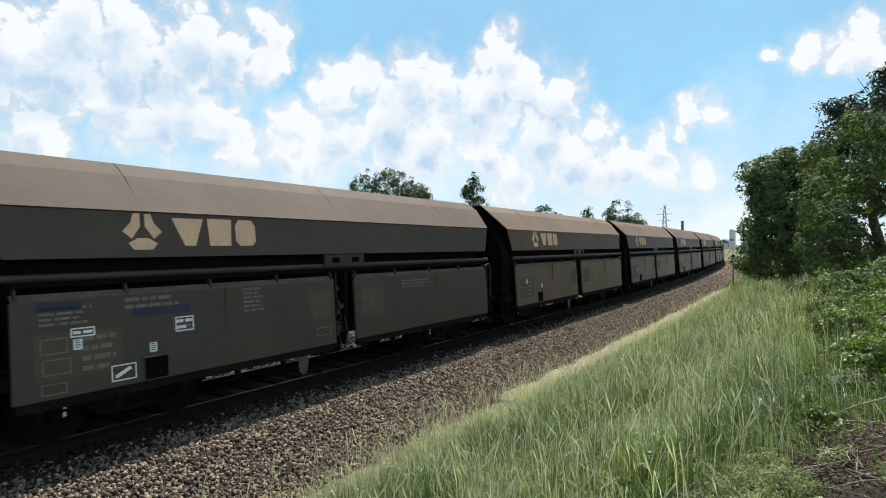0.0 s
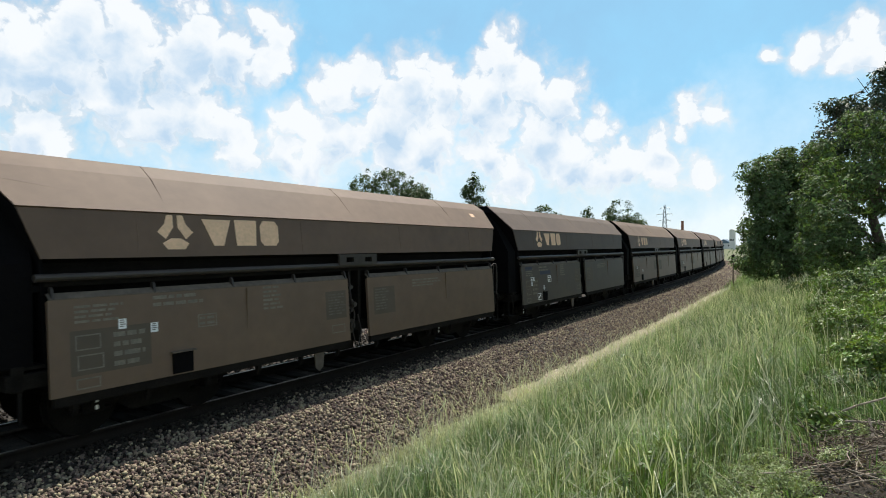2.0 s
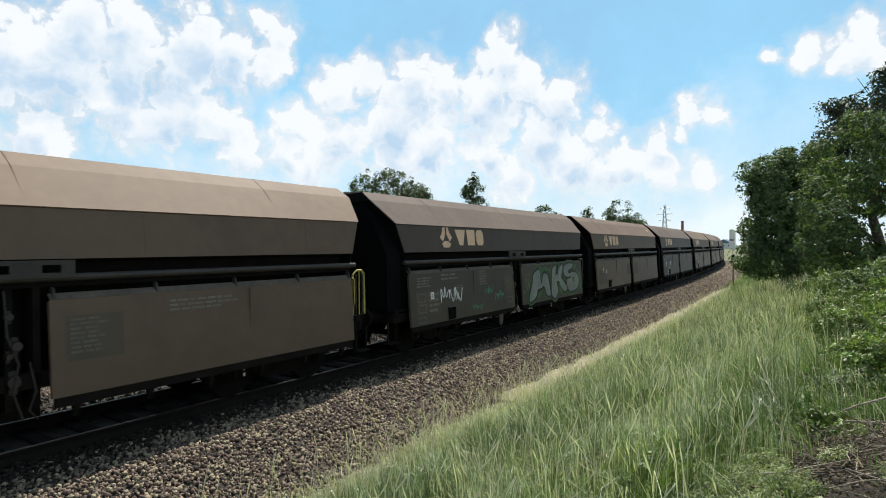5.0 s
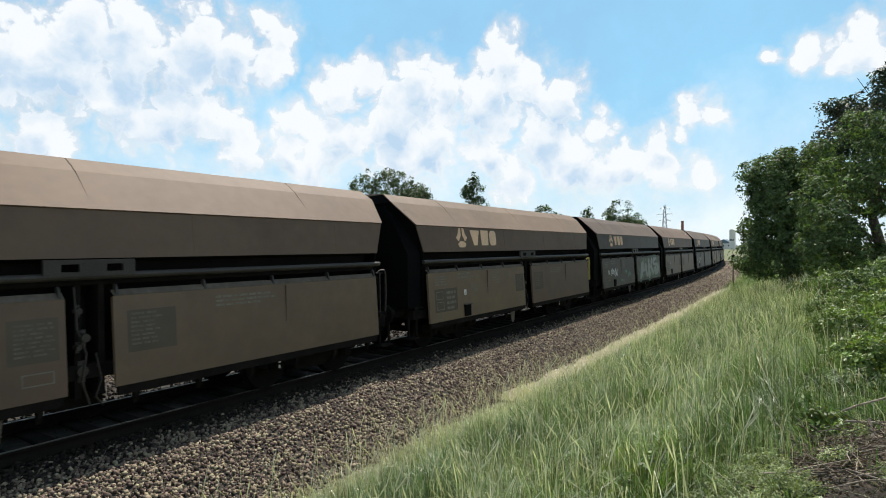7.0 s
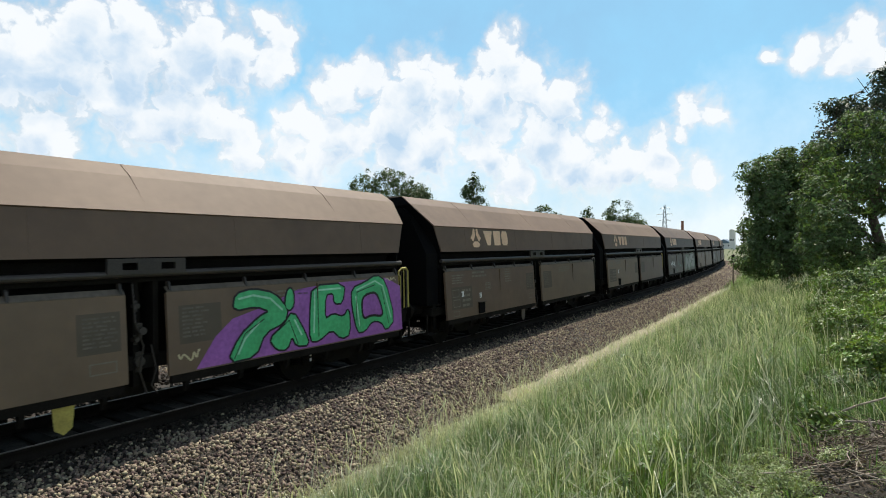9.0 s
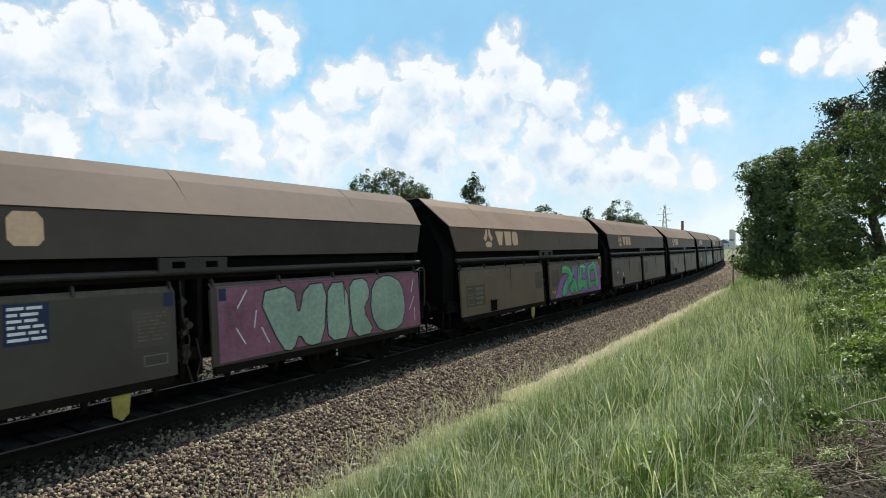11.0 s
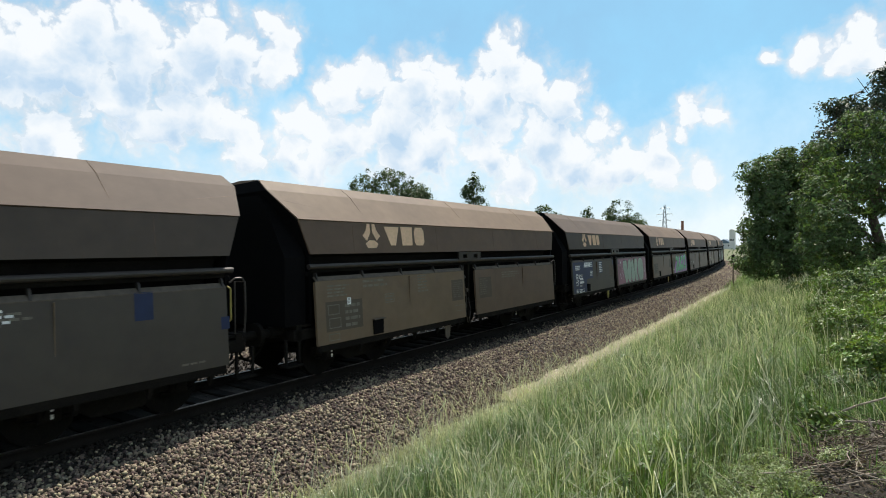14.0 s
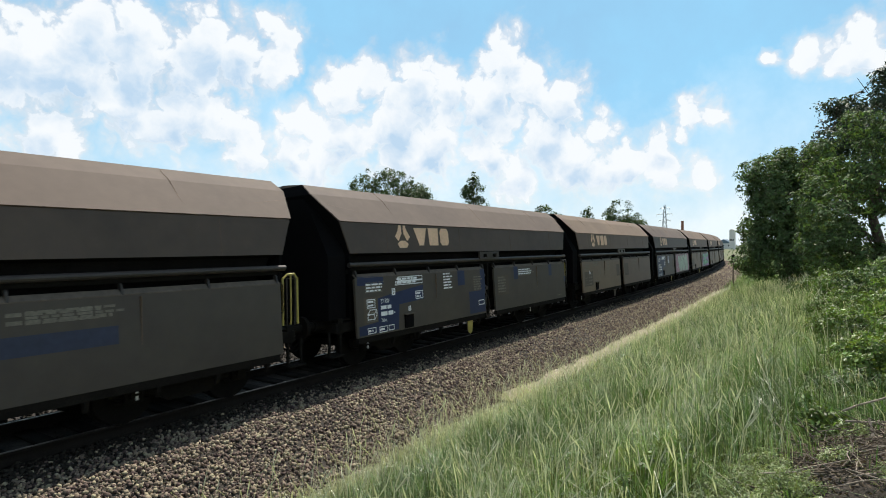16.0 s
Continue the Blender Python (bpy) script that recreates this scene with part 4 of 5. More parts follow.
def scatter_stones(bed):
    rng = np.random.default_rng(7)
    places = []
    for s0, s1, q0, q1, n, r in ((1.5, 14, 0.88, 3.8, 24000, 0.029), (14, 30, 0.9, 3.85, 19000, 0.035), (30, 60, 1.5, 3.85, 10000, 0.055), (1.5, 14, -3.4, 0.65, 9000, 0.036), (14, 26, -3.4, 0.65, 4200, 0.045), (60, 115, 1.6, 3.8, 9000, 0.085), (0.5, 14, -7.0, -3.4, 5000, 0.05)):
        for s, q in zip(rng.uniform(s0, s1, n), rng.uniform(q0, q1, n)):
            p = on_line(s, q)
            places.append((p.x, p.y, bed_z(q) + rng.uniform(-0.012, 0.03) - (0.05 if abs(q) < 0.9 else 0), r, q if q > -2.5 else 9.0))
    places = np.array(places)
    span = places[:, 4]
    # stones nearer the rails than this ragged line get the shade-dark colour
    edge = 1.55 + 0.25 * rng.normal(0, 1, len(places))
    for which, mat, label in ((span > edge, M["stone"], "loose grey-brown crushed stones"), (span <= edge, M["stone_shaded"], "dark oil-stained crushed stones beside the rails")):
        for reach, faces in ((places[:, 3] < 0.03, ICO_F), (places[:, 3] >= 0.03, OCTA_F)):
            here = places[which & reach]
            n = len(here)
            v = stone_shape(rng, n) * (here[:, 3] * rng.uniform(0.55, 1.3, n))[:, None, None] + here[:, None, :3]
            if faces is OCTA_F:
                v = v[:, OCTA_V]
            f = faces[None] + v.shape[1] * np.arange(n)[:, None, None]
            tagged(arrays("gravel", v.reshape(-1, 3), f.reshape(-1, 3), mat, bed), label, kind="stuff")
    shapes = []
    for i in range(8):
        me = bpy.data.meshes.new("stone")
        me.from_pydata((stone_shape(rng, 1)[0] * 0.027).tolist(), [], ICO_F.tolist())
        me.materials.append(M["stone_one"])
        shapes.append(me)
    for i in range(300):
        s, q = rng.uniform(3.5, 9), rng.uniform(2.0, 3.7)
        ob = new("stone", shapes[i % 8])
        ob.parent = bed
        ob.matrix_basis = Matrix.Translation(on_line(s, q, bed_z(q) + 0.025)) @ pose(0, 0, 0, rng.uniform(0, 360), rng.uniform(0, 360), 0)


# ---- grass and plants ----
def blades(name, n, zone, height, width, mat, label, seed, lean=0.35, clump=0.0):
    """zone: s0, s1, q0, q1. Bent, tapered blades on the ground."""
    rng = np.random.default_rng(seed)
    s0, s1, q0, q1 = zone
    base, span = [], []
    tries = 0
    while len(base) < n and tries < n * 6:
        tries += 1
        s, q = rng.uniform(s0, s1), rng.uniform(q0, q1)
        p = on_line(s, q)
        if math.hypot((p.x - 5.5) / 1.15, (p.y + 0.75) / 1.05) < rng.uniform(0.35, 1.05) or math.hypot((p.x - 4.0) / 1.55, (p.y - 0.25) / 0.85) < rng.uniform(0.75, 1.15) and height[1] > 0.35:
            continue
        if clump and noise.noise((p.x * 0.9, p.y * 0.9, seed)) < clump - rng.uniform(0, 0.5):
            continue
        base.append((p.x, p.y, ground_z(p.x, p.y) - 0.02))
        span.append(q)
    base = np.array(base)
    n = len(base)
    tuft = np.array([noise.noise((x * 1.5, y * 1.5, 7.7)) + 0.5 * noise.noise((x * 4.5, y * 4.5, 2.2)) for x, y, z in base])
    wind = np.array([noise.noise((x * 0.7, y * 0.7, 9.1)) for x, y, z in base])
    edge = np.clip((np.array(span) - (q0 if q0 > 3 else -99)) / 1.3, 0, 1)
    h = rng.uniform(*height, n) * (0.7 + 0.6 * rng.random(n)) * np.clip(0.95 + 0.9 * tuft, 0.35, 1.6) * (0.35 + 0.65 * edge)
    w = rng.uniform(*width, n)
    a, face = np.where(rng.random(n) < 0.6, 2.4 + 3.5 * wind + rng.normal(0, 0.5, n), rng.uniform(0, 6.283, n)), rng.uniform(0, 6.283, n)
    bend = np.abs(rng.normal(0, lean, n)) * h * 1.15
    d = np.stack([np.cos(a) * bend, np.sin(a) * bend, np.zeros(n)], 1)
    side = np.stack([np.cos(face), np.sin(face), np.zeros(n)], 1) * w[:, None] / 2
    up = np.zeros((n, 3))
    up[:, 2] = h
    droop = np.clip(1 - 0.42 * (bend / h)[:, None] ** 1.5, 0.35, 1)
    mid, high, tip = base + d * 0.14 + up * 0.5, base + d * 0.5 + up * 0.86 * np.sqrt(droop), base + d * 1.05 + up * droop
    v = np.stack([base - side, base + side, mid + side * 0.9, mid - side * 0.9, high + side * 0.6, high - side * 0.6, tip], 1)
    tri = np.array([(0, 1, 2), (0, 2, 3), (3, 2, 6)] if s0 > 20 or q0 < 0 else [(0, 1, 2), (0, 2, 3), (3, 2, 4), (3, 4, 5), (5, 4, 6)])
    ob = arrays(name, v.reshape(-1, 3), (tri[None] + 7 * np.arange(n)[:, None, None]).reshape(-1, 3), mat)
    return tagged(ob, label, "grass", kind="stuff")


def build_grass():
    lab = "tall green meadow grass on the bank"
    blades("meadow_grass", 46000, (1.0, 9.0, 3.9, 11.5), (0.2, 0.48), (0.0035, 0.008), M["grass"], lab, 11, 0.95)
    blades("meadow_grass", 54000, (9.0, 22.0, 4.3, 13.0), (0.22, 0.5), (0.005, 0.012), M["grass"], lab, 12, 0.95)
    blades("meadow_grass", 44000, (22.0, 55.0, 4.4, 13.0), (0.25, 0.6), (0.011, 0.024), M["grass"], lab, 13, 0.8)
    blades("meadow_grass", 14000, (48.0, 130.0, 3.5, 16.0), (0.3, 0.55), (0.04, 0.08), M["grass"], lab, 14, 0.5)
    blades("meadow_grass", 5000, (-8.0, 1.0, 3.9, 14.0), (0.2, 0.45), (0.008, 0.02), M["grass"], lab, 22, 0.6)
    blades("meadow_grass", 6000, (1.0, 24.0, 11.5, 18.0), (0.2, 0.5), (0.01, 0.024), M["grass"], lab, 23, 0.6)
    for zone, seed, wide in (((2.0, 9.0, 4.6, 11.0), 25, (0.006, 0.012)), ((9.0, 22.0, 4.9, 13.0), 26, (0.009, 0.018)), ((22.0, 48.0, 5.2, 13.0), 27, (0.016, 0.032))):
        blades("lush_grass", 15000, zone, (0.22, 0.5), wide, M["lush"], "dark lush grass in patches on the bank", seed, 0.7, 0.22)
    blades("low_weeds", 3500, (2.0, 6.5, 7.6, 10.6), (0.05, 0.16), (0.008, 0.02), M["leaf_mid"], "low green weeds beside the leaf litter", 20, 0.9)
    blades("weeds", 4000, (4.0, 9.0, 6.2, 8.5), (0.12, 0.32), (0.012, 0.026), M["leaf_bright"], "bright yellow-green weeds between the grass", 19, 0.6, 0.15)
    seed_stalks(1500, (1.5, 14.0, 3.5, 9.0), 51)
    seed_stalks(1500, (14.0, 34.0, 4.2, 11.0), 52)
    blades("verge_grass", 10000, (9.0, 46.0, 3.6, 4.7), (0.06, 0.22), (0.005, 0.012), M["grass"], "thin green grass on the sandy verge", 24, 0.7, 0.1)
    dry = "pale dry grass stalks among the green"
    blades("dry_grass", 6500, (1.0, 12.0, 3.7, 10.0), (0.3, 0.62), (0.004, 0.009), M["straw"], dry, 15, 0.5, 0.0)
    blades("dry_grass", 8500, (12.0, 40.0, 3.9, 11.0), (0.35, 0.65), (0.008, 0.016), M["straw"], dry, 16, 0.45, 0.0)
    blades("dry_grass", 2600, (12.0, 40.0, 3.5, 4.5), (0.06, 0.2), (0.006, 0.013), M["straw"], "sparse dry grass on the verge", 21, 0.5)
    blades("dry_grass", 4500, (2.0, 12.0, 3.4, 4.6), (0.1, 0.4), (0.005, 0.013), M["straw"], "sparse dry grass on the verge", 17, 0.4, 0.2)
    blades("far_meadow_grass", 8000, (0.0, 40.0, -17.0, -7.4), (0.15, 0.4), (0.02, 0.04), M["grass"], "tall grass beyond the railway", 18)


def seed_stalks(n, zone, seed):
    """Thin pale stalks that end in narrow seed heads."""
    rng = np.random.default_rng(seed)
    verts, faces = [], []
    for _ in range(n):
        p = on_line(rng.uniform(zone[0], zone[1]), rng.uniform(zone[2], zone[3]))
        p.z = ground_z(p.x, p.y)
        a, h = rng.uniform(0, 6.28), rng.uniform(0.45, 0.85)
        d = Vector((math.cos(a), math.sin(a), 0)) * rng.uniform(0.05, 0.3)
        side = Vector((-math.sin(a + 1), math.cos(a + 1), 0))
        low, bend, tip = p, p + d * 0.4 + Vector((0, 0, h * 0.75)), p + d + Vector((0, 0, h))
        k = len(verts)
        mid = bend.lerp(tip, 0.5)
        verts += [low - side * 0.003, low + side * 0.003, bend + side * 0.002, bend - side * 0.002, mid + side * 0.007, mid - side * 0.007, tip, tip + Vector((0, 0, 0.004))]
        faces += [(k, k + 1, k + 2, k + 3), (k + 3, k + 2, k + 4, k + 5), (k + 5, k + 4, k + 7, k + 6)]
    return tagged(arrays("seed_stalks", verts, faces, M["straw"]), "pale grass stalks with narrow seed heads", "grass", kind="stuff")


def build_tree(name, base, height, blobs, count, leaf, mat, trunk_r, label, seed, category="tree"):
    """blobs: (dx, dy, dz, rx, ry, rz) from the base. Trunk, limbs and a crown of many leaves in clumps."""
    rng = np.random.default_rng(seed)
    rnd = random.Random(seed)
    root = new(name)
    root.matrix_basis = Matrix.Translation(base)
    bm = bmesh.new()
    top = Vector((blobs[0][0], blobs[0][1], height * 0.62))
    prev, pr = Vector((0, 0, -0.3)), trunk_r
    for i in range(1, 6):
        f = i / 5
        p = top * f + Vector((rnd.uniform(-1, 1), rnd.uniform(-1, 1), 0)) * trunk_r * 0.7
        rod(bm, prev, p, pr, pr * 0.8, n=10)
        prev, pr = p, pr * 0.8
    part("trunk", bm, M["bark"], root)
    bm = bmesh.new()
    for b in blobs:
        c = Vector(b[:3])
        start = top * min(0.95, max(0.25, (c.z - 0.8 * b[5]) / max(top.z, 0.1)))
        mid = start.lerp(c, 0.5) + Vector((rnd.uniform(-.3, .3), rnd.uniform(-.3, .3), rnd.uniform(0, .3)))
        rod(bm, start, mid, trunk_r * 0.35, trunk_r * 0.22, n=7)
        rod(bm, mid, c, trunk_r * 0.22, trunk_r * 0.1, n=6)
        for _ in range(5):
            e = c + Vector((rnd.uniform(-1, 1) * b[3], rnd.uniform(-1, 1) * b[4], rnd.uniform(-1, 1) * b[5])) * 0.75
            rod(bm, c, e, trunk_r * 0.09, trunk_r * 0.03, n=5)
    part("limb", bm, M["bark"], root)
    weight = np.array([b[3] * b[4] * b[5] for b in blobs]) ** 0.67
    weight = weight / weight.sum()
    per = 44
    centres, outward, radii = [], [], []
    for b, wt in zip(blobs, weight):
        m = max(8, int(count / per * wt))
        lobes = 9
        d = rng.normal(0, 1, (lobes, 3))
        d /= np.linalg.norm(d, axis=1)[:, None]
        heart = d * rng.uniform(0.46, 0.75, lobes)[:, None]
        which = rng.integers(0, lobes, m)
        e = rng.normal(0, 1, (m, 3)) + d[which] * 0.7
        e /= np.linalg.norm(e, axis=1)[:, None]
        r = rng.uniform(0.25, 1.0, m) ** 0.4 * rng.uniform(0.38, 0.60, lobes)[which]
        centres.append(np.array(b[:3]) + (heart[which] + e * r[:, None]) * np.array(b[3:]))
        outward.append(e + heart[which] * 0.5 + np.array((0, 0, 0.75)))
        radii.append(rng.uniform(1.2, 3.4, m) * leaf)
    centres, outward, radii = np.concatenate(centres), np.concatenate(outward), np.concatenate(radii)
    outward /= np.linalg.norm(outward, axis=1)[:, None]
    # each spray: leaves over a shallow dome that faces outwards and up
    c0, o, rad = np.repeat(centres, per, 0), np.repeat(outward, per, 0), np.repeat(radii, per)
    n = len(c0)
    g = rng.normal(0, 1, (n, 3)) + o * 0.9
    g /= np.linalg.norm(g, axis=1)[:, None]
    c = c0 + g * (rad * rng.uniform(0.55, 1.1, n))[:, None] * np.array((1, 1, 0.75)) - np.array((0, 0, 1)) * (rad * 0.25 * (1 - (g * o).sum(1)))[:, None]
    nrm = g * 0.6 + o * 0.5 + rng.normal(0, 0.42, (n, 3))
    nrm /= np.linalg.norm(nrm, axis=1)[:, None]
    t = np.cross(nrm, rng.normal(0, 1, (n, 3)))
    t /= np.linalg.norm(t, axis=1)[:, None] + 1e-6
    s = np.cross(nrm, t)
    nn = nrm
    L = (leaf * rng.uniform(0.55, 1.25, n))[:, None]
    v = np.stack([c - t * L * 0.5, c + s * L * 0.32 + nn * L * 0.1, c + t * L * 0.6, c - s * L * 0.32 + nn * L * 0.1], 1)
    tri = np.array([(0, 1, 2), (0, 2, 3)])
    arrays("crown", v.reshape(-1, 3), (tri[None] + 4 * np.arange(n)[:, None, None]).reshape(-1, 3), mat, root)
    return tagged(root, label, category)


def bearing(x_deg, dist):
    """A place at that bearing from the camera's stand, degrees from +y towards +x."""
    a = radians(x_deg)
    return Vector((dist * math.sin(a), dist * math.cos(a), 0))


def planted(deg, dist, drop=0.05):
    p = bearing(deg, dist)
    p.z = ground_z(p.x, p.y) - drop
    return p


def build_trees():
    # the broadleaf group on the near side
    build_tree("hornbeam_tree", planted(86.9, 33), 7.6, [(0, 0, 4.4, 1.9, 1.9, 2.4), (-0.2, 1.0, 3.4, 1.2, 1.0, 2.3), (-0.3, 1.5, 2.0, 1.0, 0.8, 1.4), (0, 0.9, 5.1, 1.2, 1.0, 1.3), (0, -0.7, 6.1, 1.5, 1.4, 1.3), (-0.6, 0.3, 1.9, 1.4, 1.5, 1.5), (0.2, -1.6, 4.0, 1.8, 1.6, 2.4), (-0.4, -1.4, 1.9, 1.5, 1.4, 1.6)], 64000, 0.13, M["leaf_mid"], 0.22, "leafy green broadleaf tree beside the railway", 31)
    build_tree("oak_tree", planted(93.0, 40), 12.6, [(0, 0, 9.3, 2.6, 2.7, 2.3), (0, 2.0, 8.2, 1.8, 1.6, 1.7), (0, -2.8, 9.8, 2.8, 2.8, 2.6), (0, 1.4, 6.0, 2.4, 2.5, 2.0), (0.5, 3.0, 6.4, 1.3, 1.3, 1.2), (0, -4.5, 7.5, 3, 3, 3.0)], 52000, 0.19, M["leaf_dark"], 0.35, "tall dark oak behind the lower trees", 32)
    build_tree("maple_tree", planted(93.0, 24), 6.6, [(0, 0, 4.3, 1.7, 1.7, 1.8), (-0.4, 0.9, 3.1, 1.4, 1.2, 1.7), (-0.2, 1.2, 1.7, 1.2, 0.9, 1.3), (0, -1.6, 4.7, 1.8, 1.7, 1.8), (-0.4, 0.2, 1.8, 1.5, 1.7, 1.4), (0, -2.4, 3.0, 1.6, 1.6, 2.0)], 60000, 0.105, M["leaf_mid"], 0.2, "dense green tree at the edge of the meadow", 33)
    for i, (deg, dist, h, r, count, kind) in enumerate(((94.2, 13.5, 1.4, 1.0, 14000, "leaf_bright"), (94.8, 10.5, 1.2, 0.9, 13000, "leaf_bright"), (91.4, 19, 1.1, 0.9, 9000, "leaf_bright"), (94.2, 17, 1.7, 1.1, 12000, "leaf_mid"), (93.9, 8.0, 0.8, 0.5, 9000, "leaf_bright"), (93.2, 21, 1.9, 1.3, 12000, "leaf_bright"), (89.4, 24, 0.9, 0.8, 7000, "leaf_mid"), (92.6, 11.3, 0.75, 0.6, 7000, "leaf_mid"), (92.7, 7.5, 0.5, 0.42, 6000, "leaf_mid"), (91.4, 7.9, 0.4, 0.35, 4500, "leaf_mid"))):
        build_tree("shrub", planted(deg, dist), h, [(0, 0, h * 0.45, r, r, h * 0.42), (0.3, r * 0.7, h * 0.32, r * 0.7, r * 0.6, h * 0.32), (-0.2, -r * 0.7, h * 0.5, r * 0.8, r * 0.7, h * 0.4)], count, 0.05 if dist < 15 else 0.07, M[kind], 0.03, "yellow-green shrub in the tall grass" if kind == "leaf_bright" else "dark green shrub in the tall grass", 40 + i, "shrub")
    # beyond the train: (bearing, distance, height, crown half width)
    for i, (deg, dist, h, r, kind) in enumerate(((50.9, 62, 12.2, 4.5, 0), (53.5, 64, 10.9, 2.0, 0), (47.1, 66, 10.4, 1.3, 0), (59.1, 75, 12.5, 2.1, 1), (66.1, 110, 11.4, 2.6, 0), (70.3, 120, 11.0, 2.2, 0), (73.1, 105, 11.3, 3.4, 0), (74.3, 108, 9.9, 2.2, 0))):
        if kind:
            blobs = [(0, 0, h * f, r * w, r * w, h * 0.10) for f, w in ((0.93, 0.3), (0.82, 0.65), (0.68, 0.9), (0.54, 1.0), (0.4, 1.0), (0.26, 0.9))]
        else:
            blobs = [(0, 0, h * 0.72, r * 0.75, r * 0.75, h * 0.25), (r * 0.4, -r * 0.4, h * 0.58, r * 0.7, r * 0.7, h * 0.22), (-r * 0.45, r * 0.4, h * 0.6, r * 0.6, r * 0.6, h * 0.24), (0, 0, h * 0.4, r * 0.8, r * 0.8, h * 0.2)]
        build_tree("conifer_tree" if kind else "field_tree", planted(deg, dist), h, blobs, 27000 if dist < 80 else 12000, 0.17 if dist < 80 else 0.27, M["leaf_far"], 0.25, "green tree standing beyond the railway" if not kind else "dark slender tree standing beyond the railway", 60 + i)
    for i in range(11):
        s, q = -6 + i * 4.2, -9.4 - (i % 3) * 1.7
        p = on_line(s, q)
        p.z = -0.75
        h = 3.4 + (i * 7 % 5) * 0.2
        build_tree("hedge_shrub", p, h, [(0, 0, h * 0.5, 1.9, 1.3, h * 0.45), (1.0, 0.3, h * 0.4, 1.3, 1.1, h * 0.36)], 4500, 0.14, M["leaf_dark"] if i % 2 else M["leaf_mid"], 0.05, "green hedge shrub beyond the railway", 80 + i, "shrub")


# ---- cloud backdrop ----
def build_clouds():
    """A far shell of sky that carries cumulus clouds and low haze; it drifts with the wind."""
    R = 3200
    rows, cols = 14, 96
    verts, faces = [], []
    for r in range(rows + 1):
        el = radians(-1.5 + 52 * r / rows)
        for c in range(cols + 1):
            az = radians(360 * c / cols)
            verts.append((R * math.cos(el) * math.sin(az), R * math.cos(el) * math.cos(az), R * math.sin(el)))
    for r in range(rows):
        for c in range(cols):
            a = r * (cols + 1) + c
            faces.append((a, a + 1, a + cols + 2, a + cols + 1))
    m = bpy.data.materials.new("cumulus_sky")
    m.use_nodes = True
    nt = m.node_tree
    nd = nt.nodes
    nd.remove(nd["Principled BSDF"])
    out = nd["Material Output"]
    co = nd.new("ShaderNodeTexCoord")
    nrm = nd.new("ShaderNodeVectorMath")
    nrm.operation = "NORMALIZE"
    linked(nt, co.outputs["Object"], nrm.inputs[0])
    swirl = nd.new("ShaderNodeTexNoise")
    swirl.inputs["Scale"].default_value, swirl.inputs["Detail"].default_value = 20.0, 5
    linked(nt, nrm.outputs[0], swirl.inputs[0])
    warp = nd.new("ShaderNodeVectorMath")
    warp.operation = "MULTIPLY_ADD"
    warp.inputs[1].default_value = (0.05, 0.05, 0.05)
    linked(nt, swirl.outputs["Color"], warp.inputs[0])
    centred = nd.new("ShaderNodeVectorMath")
    centred.inputs[1].default_value = (-0.025, -0.025, -0.025)
    linked(nt, nrm.outputs[0], centred.inputs[0])
    linked(nt, centred.outputs[0], warp.inputs[2])

    def math_node(op, a, b=None, clamp=False):
        q = nd.new("ShaderNodeMath")
        q.operation, q.use_clamp = op, clamp
        for sock, val in zip(q.inputs, (a, b)):
            if val is None:
                continue
            if isinstance(val, (int, float)):
                sock.default_value = val
            else:
                linked(nt, val, sock)
        return q.outputs[0]

    def fbm(scale, detail, shift, rough=0.62):
        ad = nd.new("ShaderNodeVectorMath")
        ad.inputs[1].default_value = shift
        linked(nt, nrm.outputs[0], ad.inputs[0])
        q = nd.new("ShaderNodeTexNoise")
        q.inputs["Scale"].default_value, q.inputs["Detail"].default_value, q.inputs["Roughness"].default_value = scale, detail, rough
        linked(nt, ad.outputs[0], q.inputs[0])
        return q.outputs[0]

    # cumulus heaps: bearing, elevation, radius in degrees
    bank_one = ((19.3, 15.0, 3.4), (22.3, 14.8, 3.3), (24.3, 18.0, 2.9), (27.0, 18.7, 2.4), (28.1, 15.7, 3.0), (32.9, 18.2, 3.1), (31.7, 15.7, 2.8), (36.0, 16.9, 2.9), (39.5, 19.7, 1.7), (38.8, 16.7, 1.9), (27.0, 12.3, 2.4), (30.1, 11.5, 2.8), (33.1, 12.5, 2.3), (35.5, 11.4, 1.8), (36.8, 8.5, 2.1), (20.8, 9.1, 2.3))
    bank_two = ((41.9, 11.8, 1.9), (40.8, 9.3, 1.6), (46.2, 14.1, 2.5), (48.4, 16.0, 1.9), (53.4, 15.6, 2.7), (56.4, 15.1, 2.0), (45.9, 10.7, 2.8), (50.9, 12.1, 3.1), (59.8, 13.5, 3.1), (62.0, 18.1, 2.1), (63.7, 15.5, 2.5), (67.0, 13.6, 2.5), (65.9, 10.2, 2.5), (71.0, 10.8, 1.7), (54.8, 9.8, 2.8), (68.6, 7.9, 2.7))
    bank_three = ((79.2, 12.1, 1.4), (81.2, 11.8, 1.1), (76.5, 9.4, 1.4), (78.7, 10.1, 0.6), (88.4, 15.6, 1.2), (90.4, 15.5, 1.5), (92.2, 15.9, 1.6), (93.3, 14.7, 1.2), (85.8, 15.7, 0.6), (60.4, 8.9, 2.2), (73.8, 7.7, 1.9))
    bank_four = ((72.0, 7.3, 2.0), (76.8, 7.1, 1.8), (80.1, 6.3, 1.4), (62.9, 7.0, 2.2), (51.7, 8.4, 2.3), (42.9, 8.2, 1.9), (60.9, 15.6, 2.2), (50.9, 14.8, 2.2))
    heaps = bank_one + bank_two + bank_three + bank_four

    def shifted(vec, by):
        ad = nd.new("ShaderNodeVectorMath")
        ad.inputs[1].default_value = by
        linked(nt, vec, ad.inputs[0])
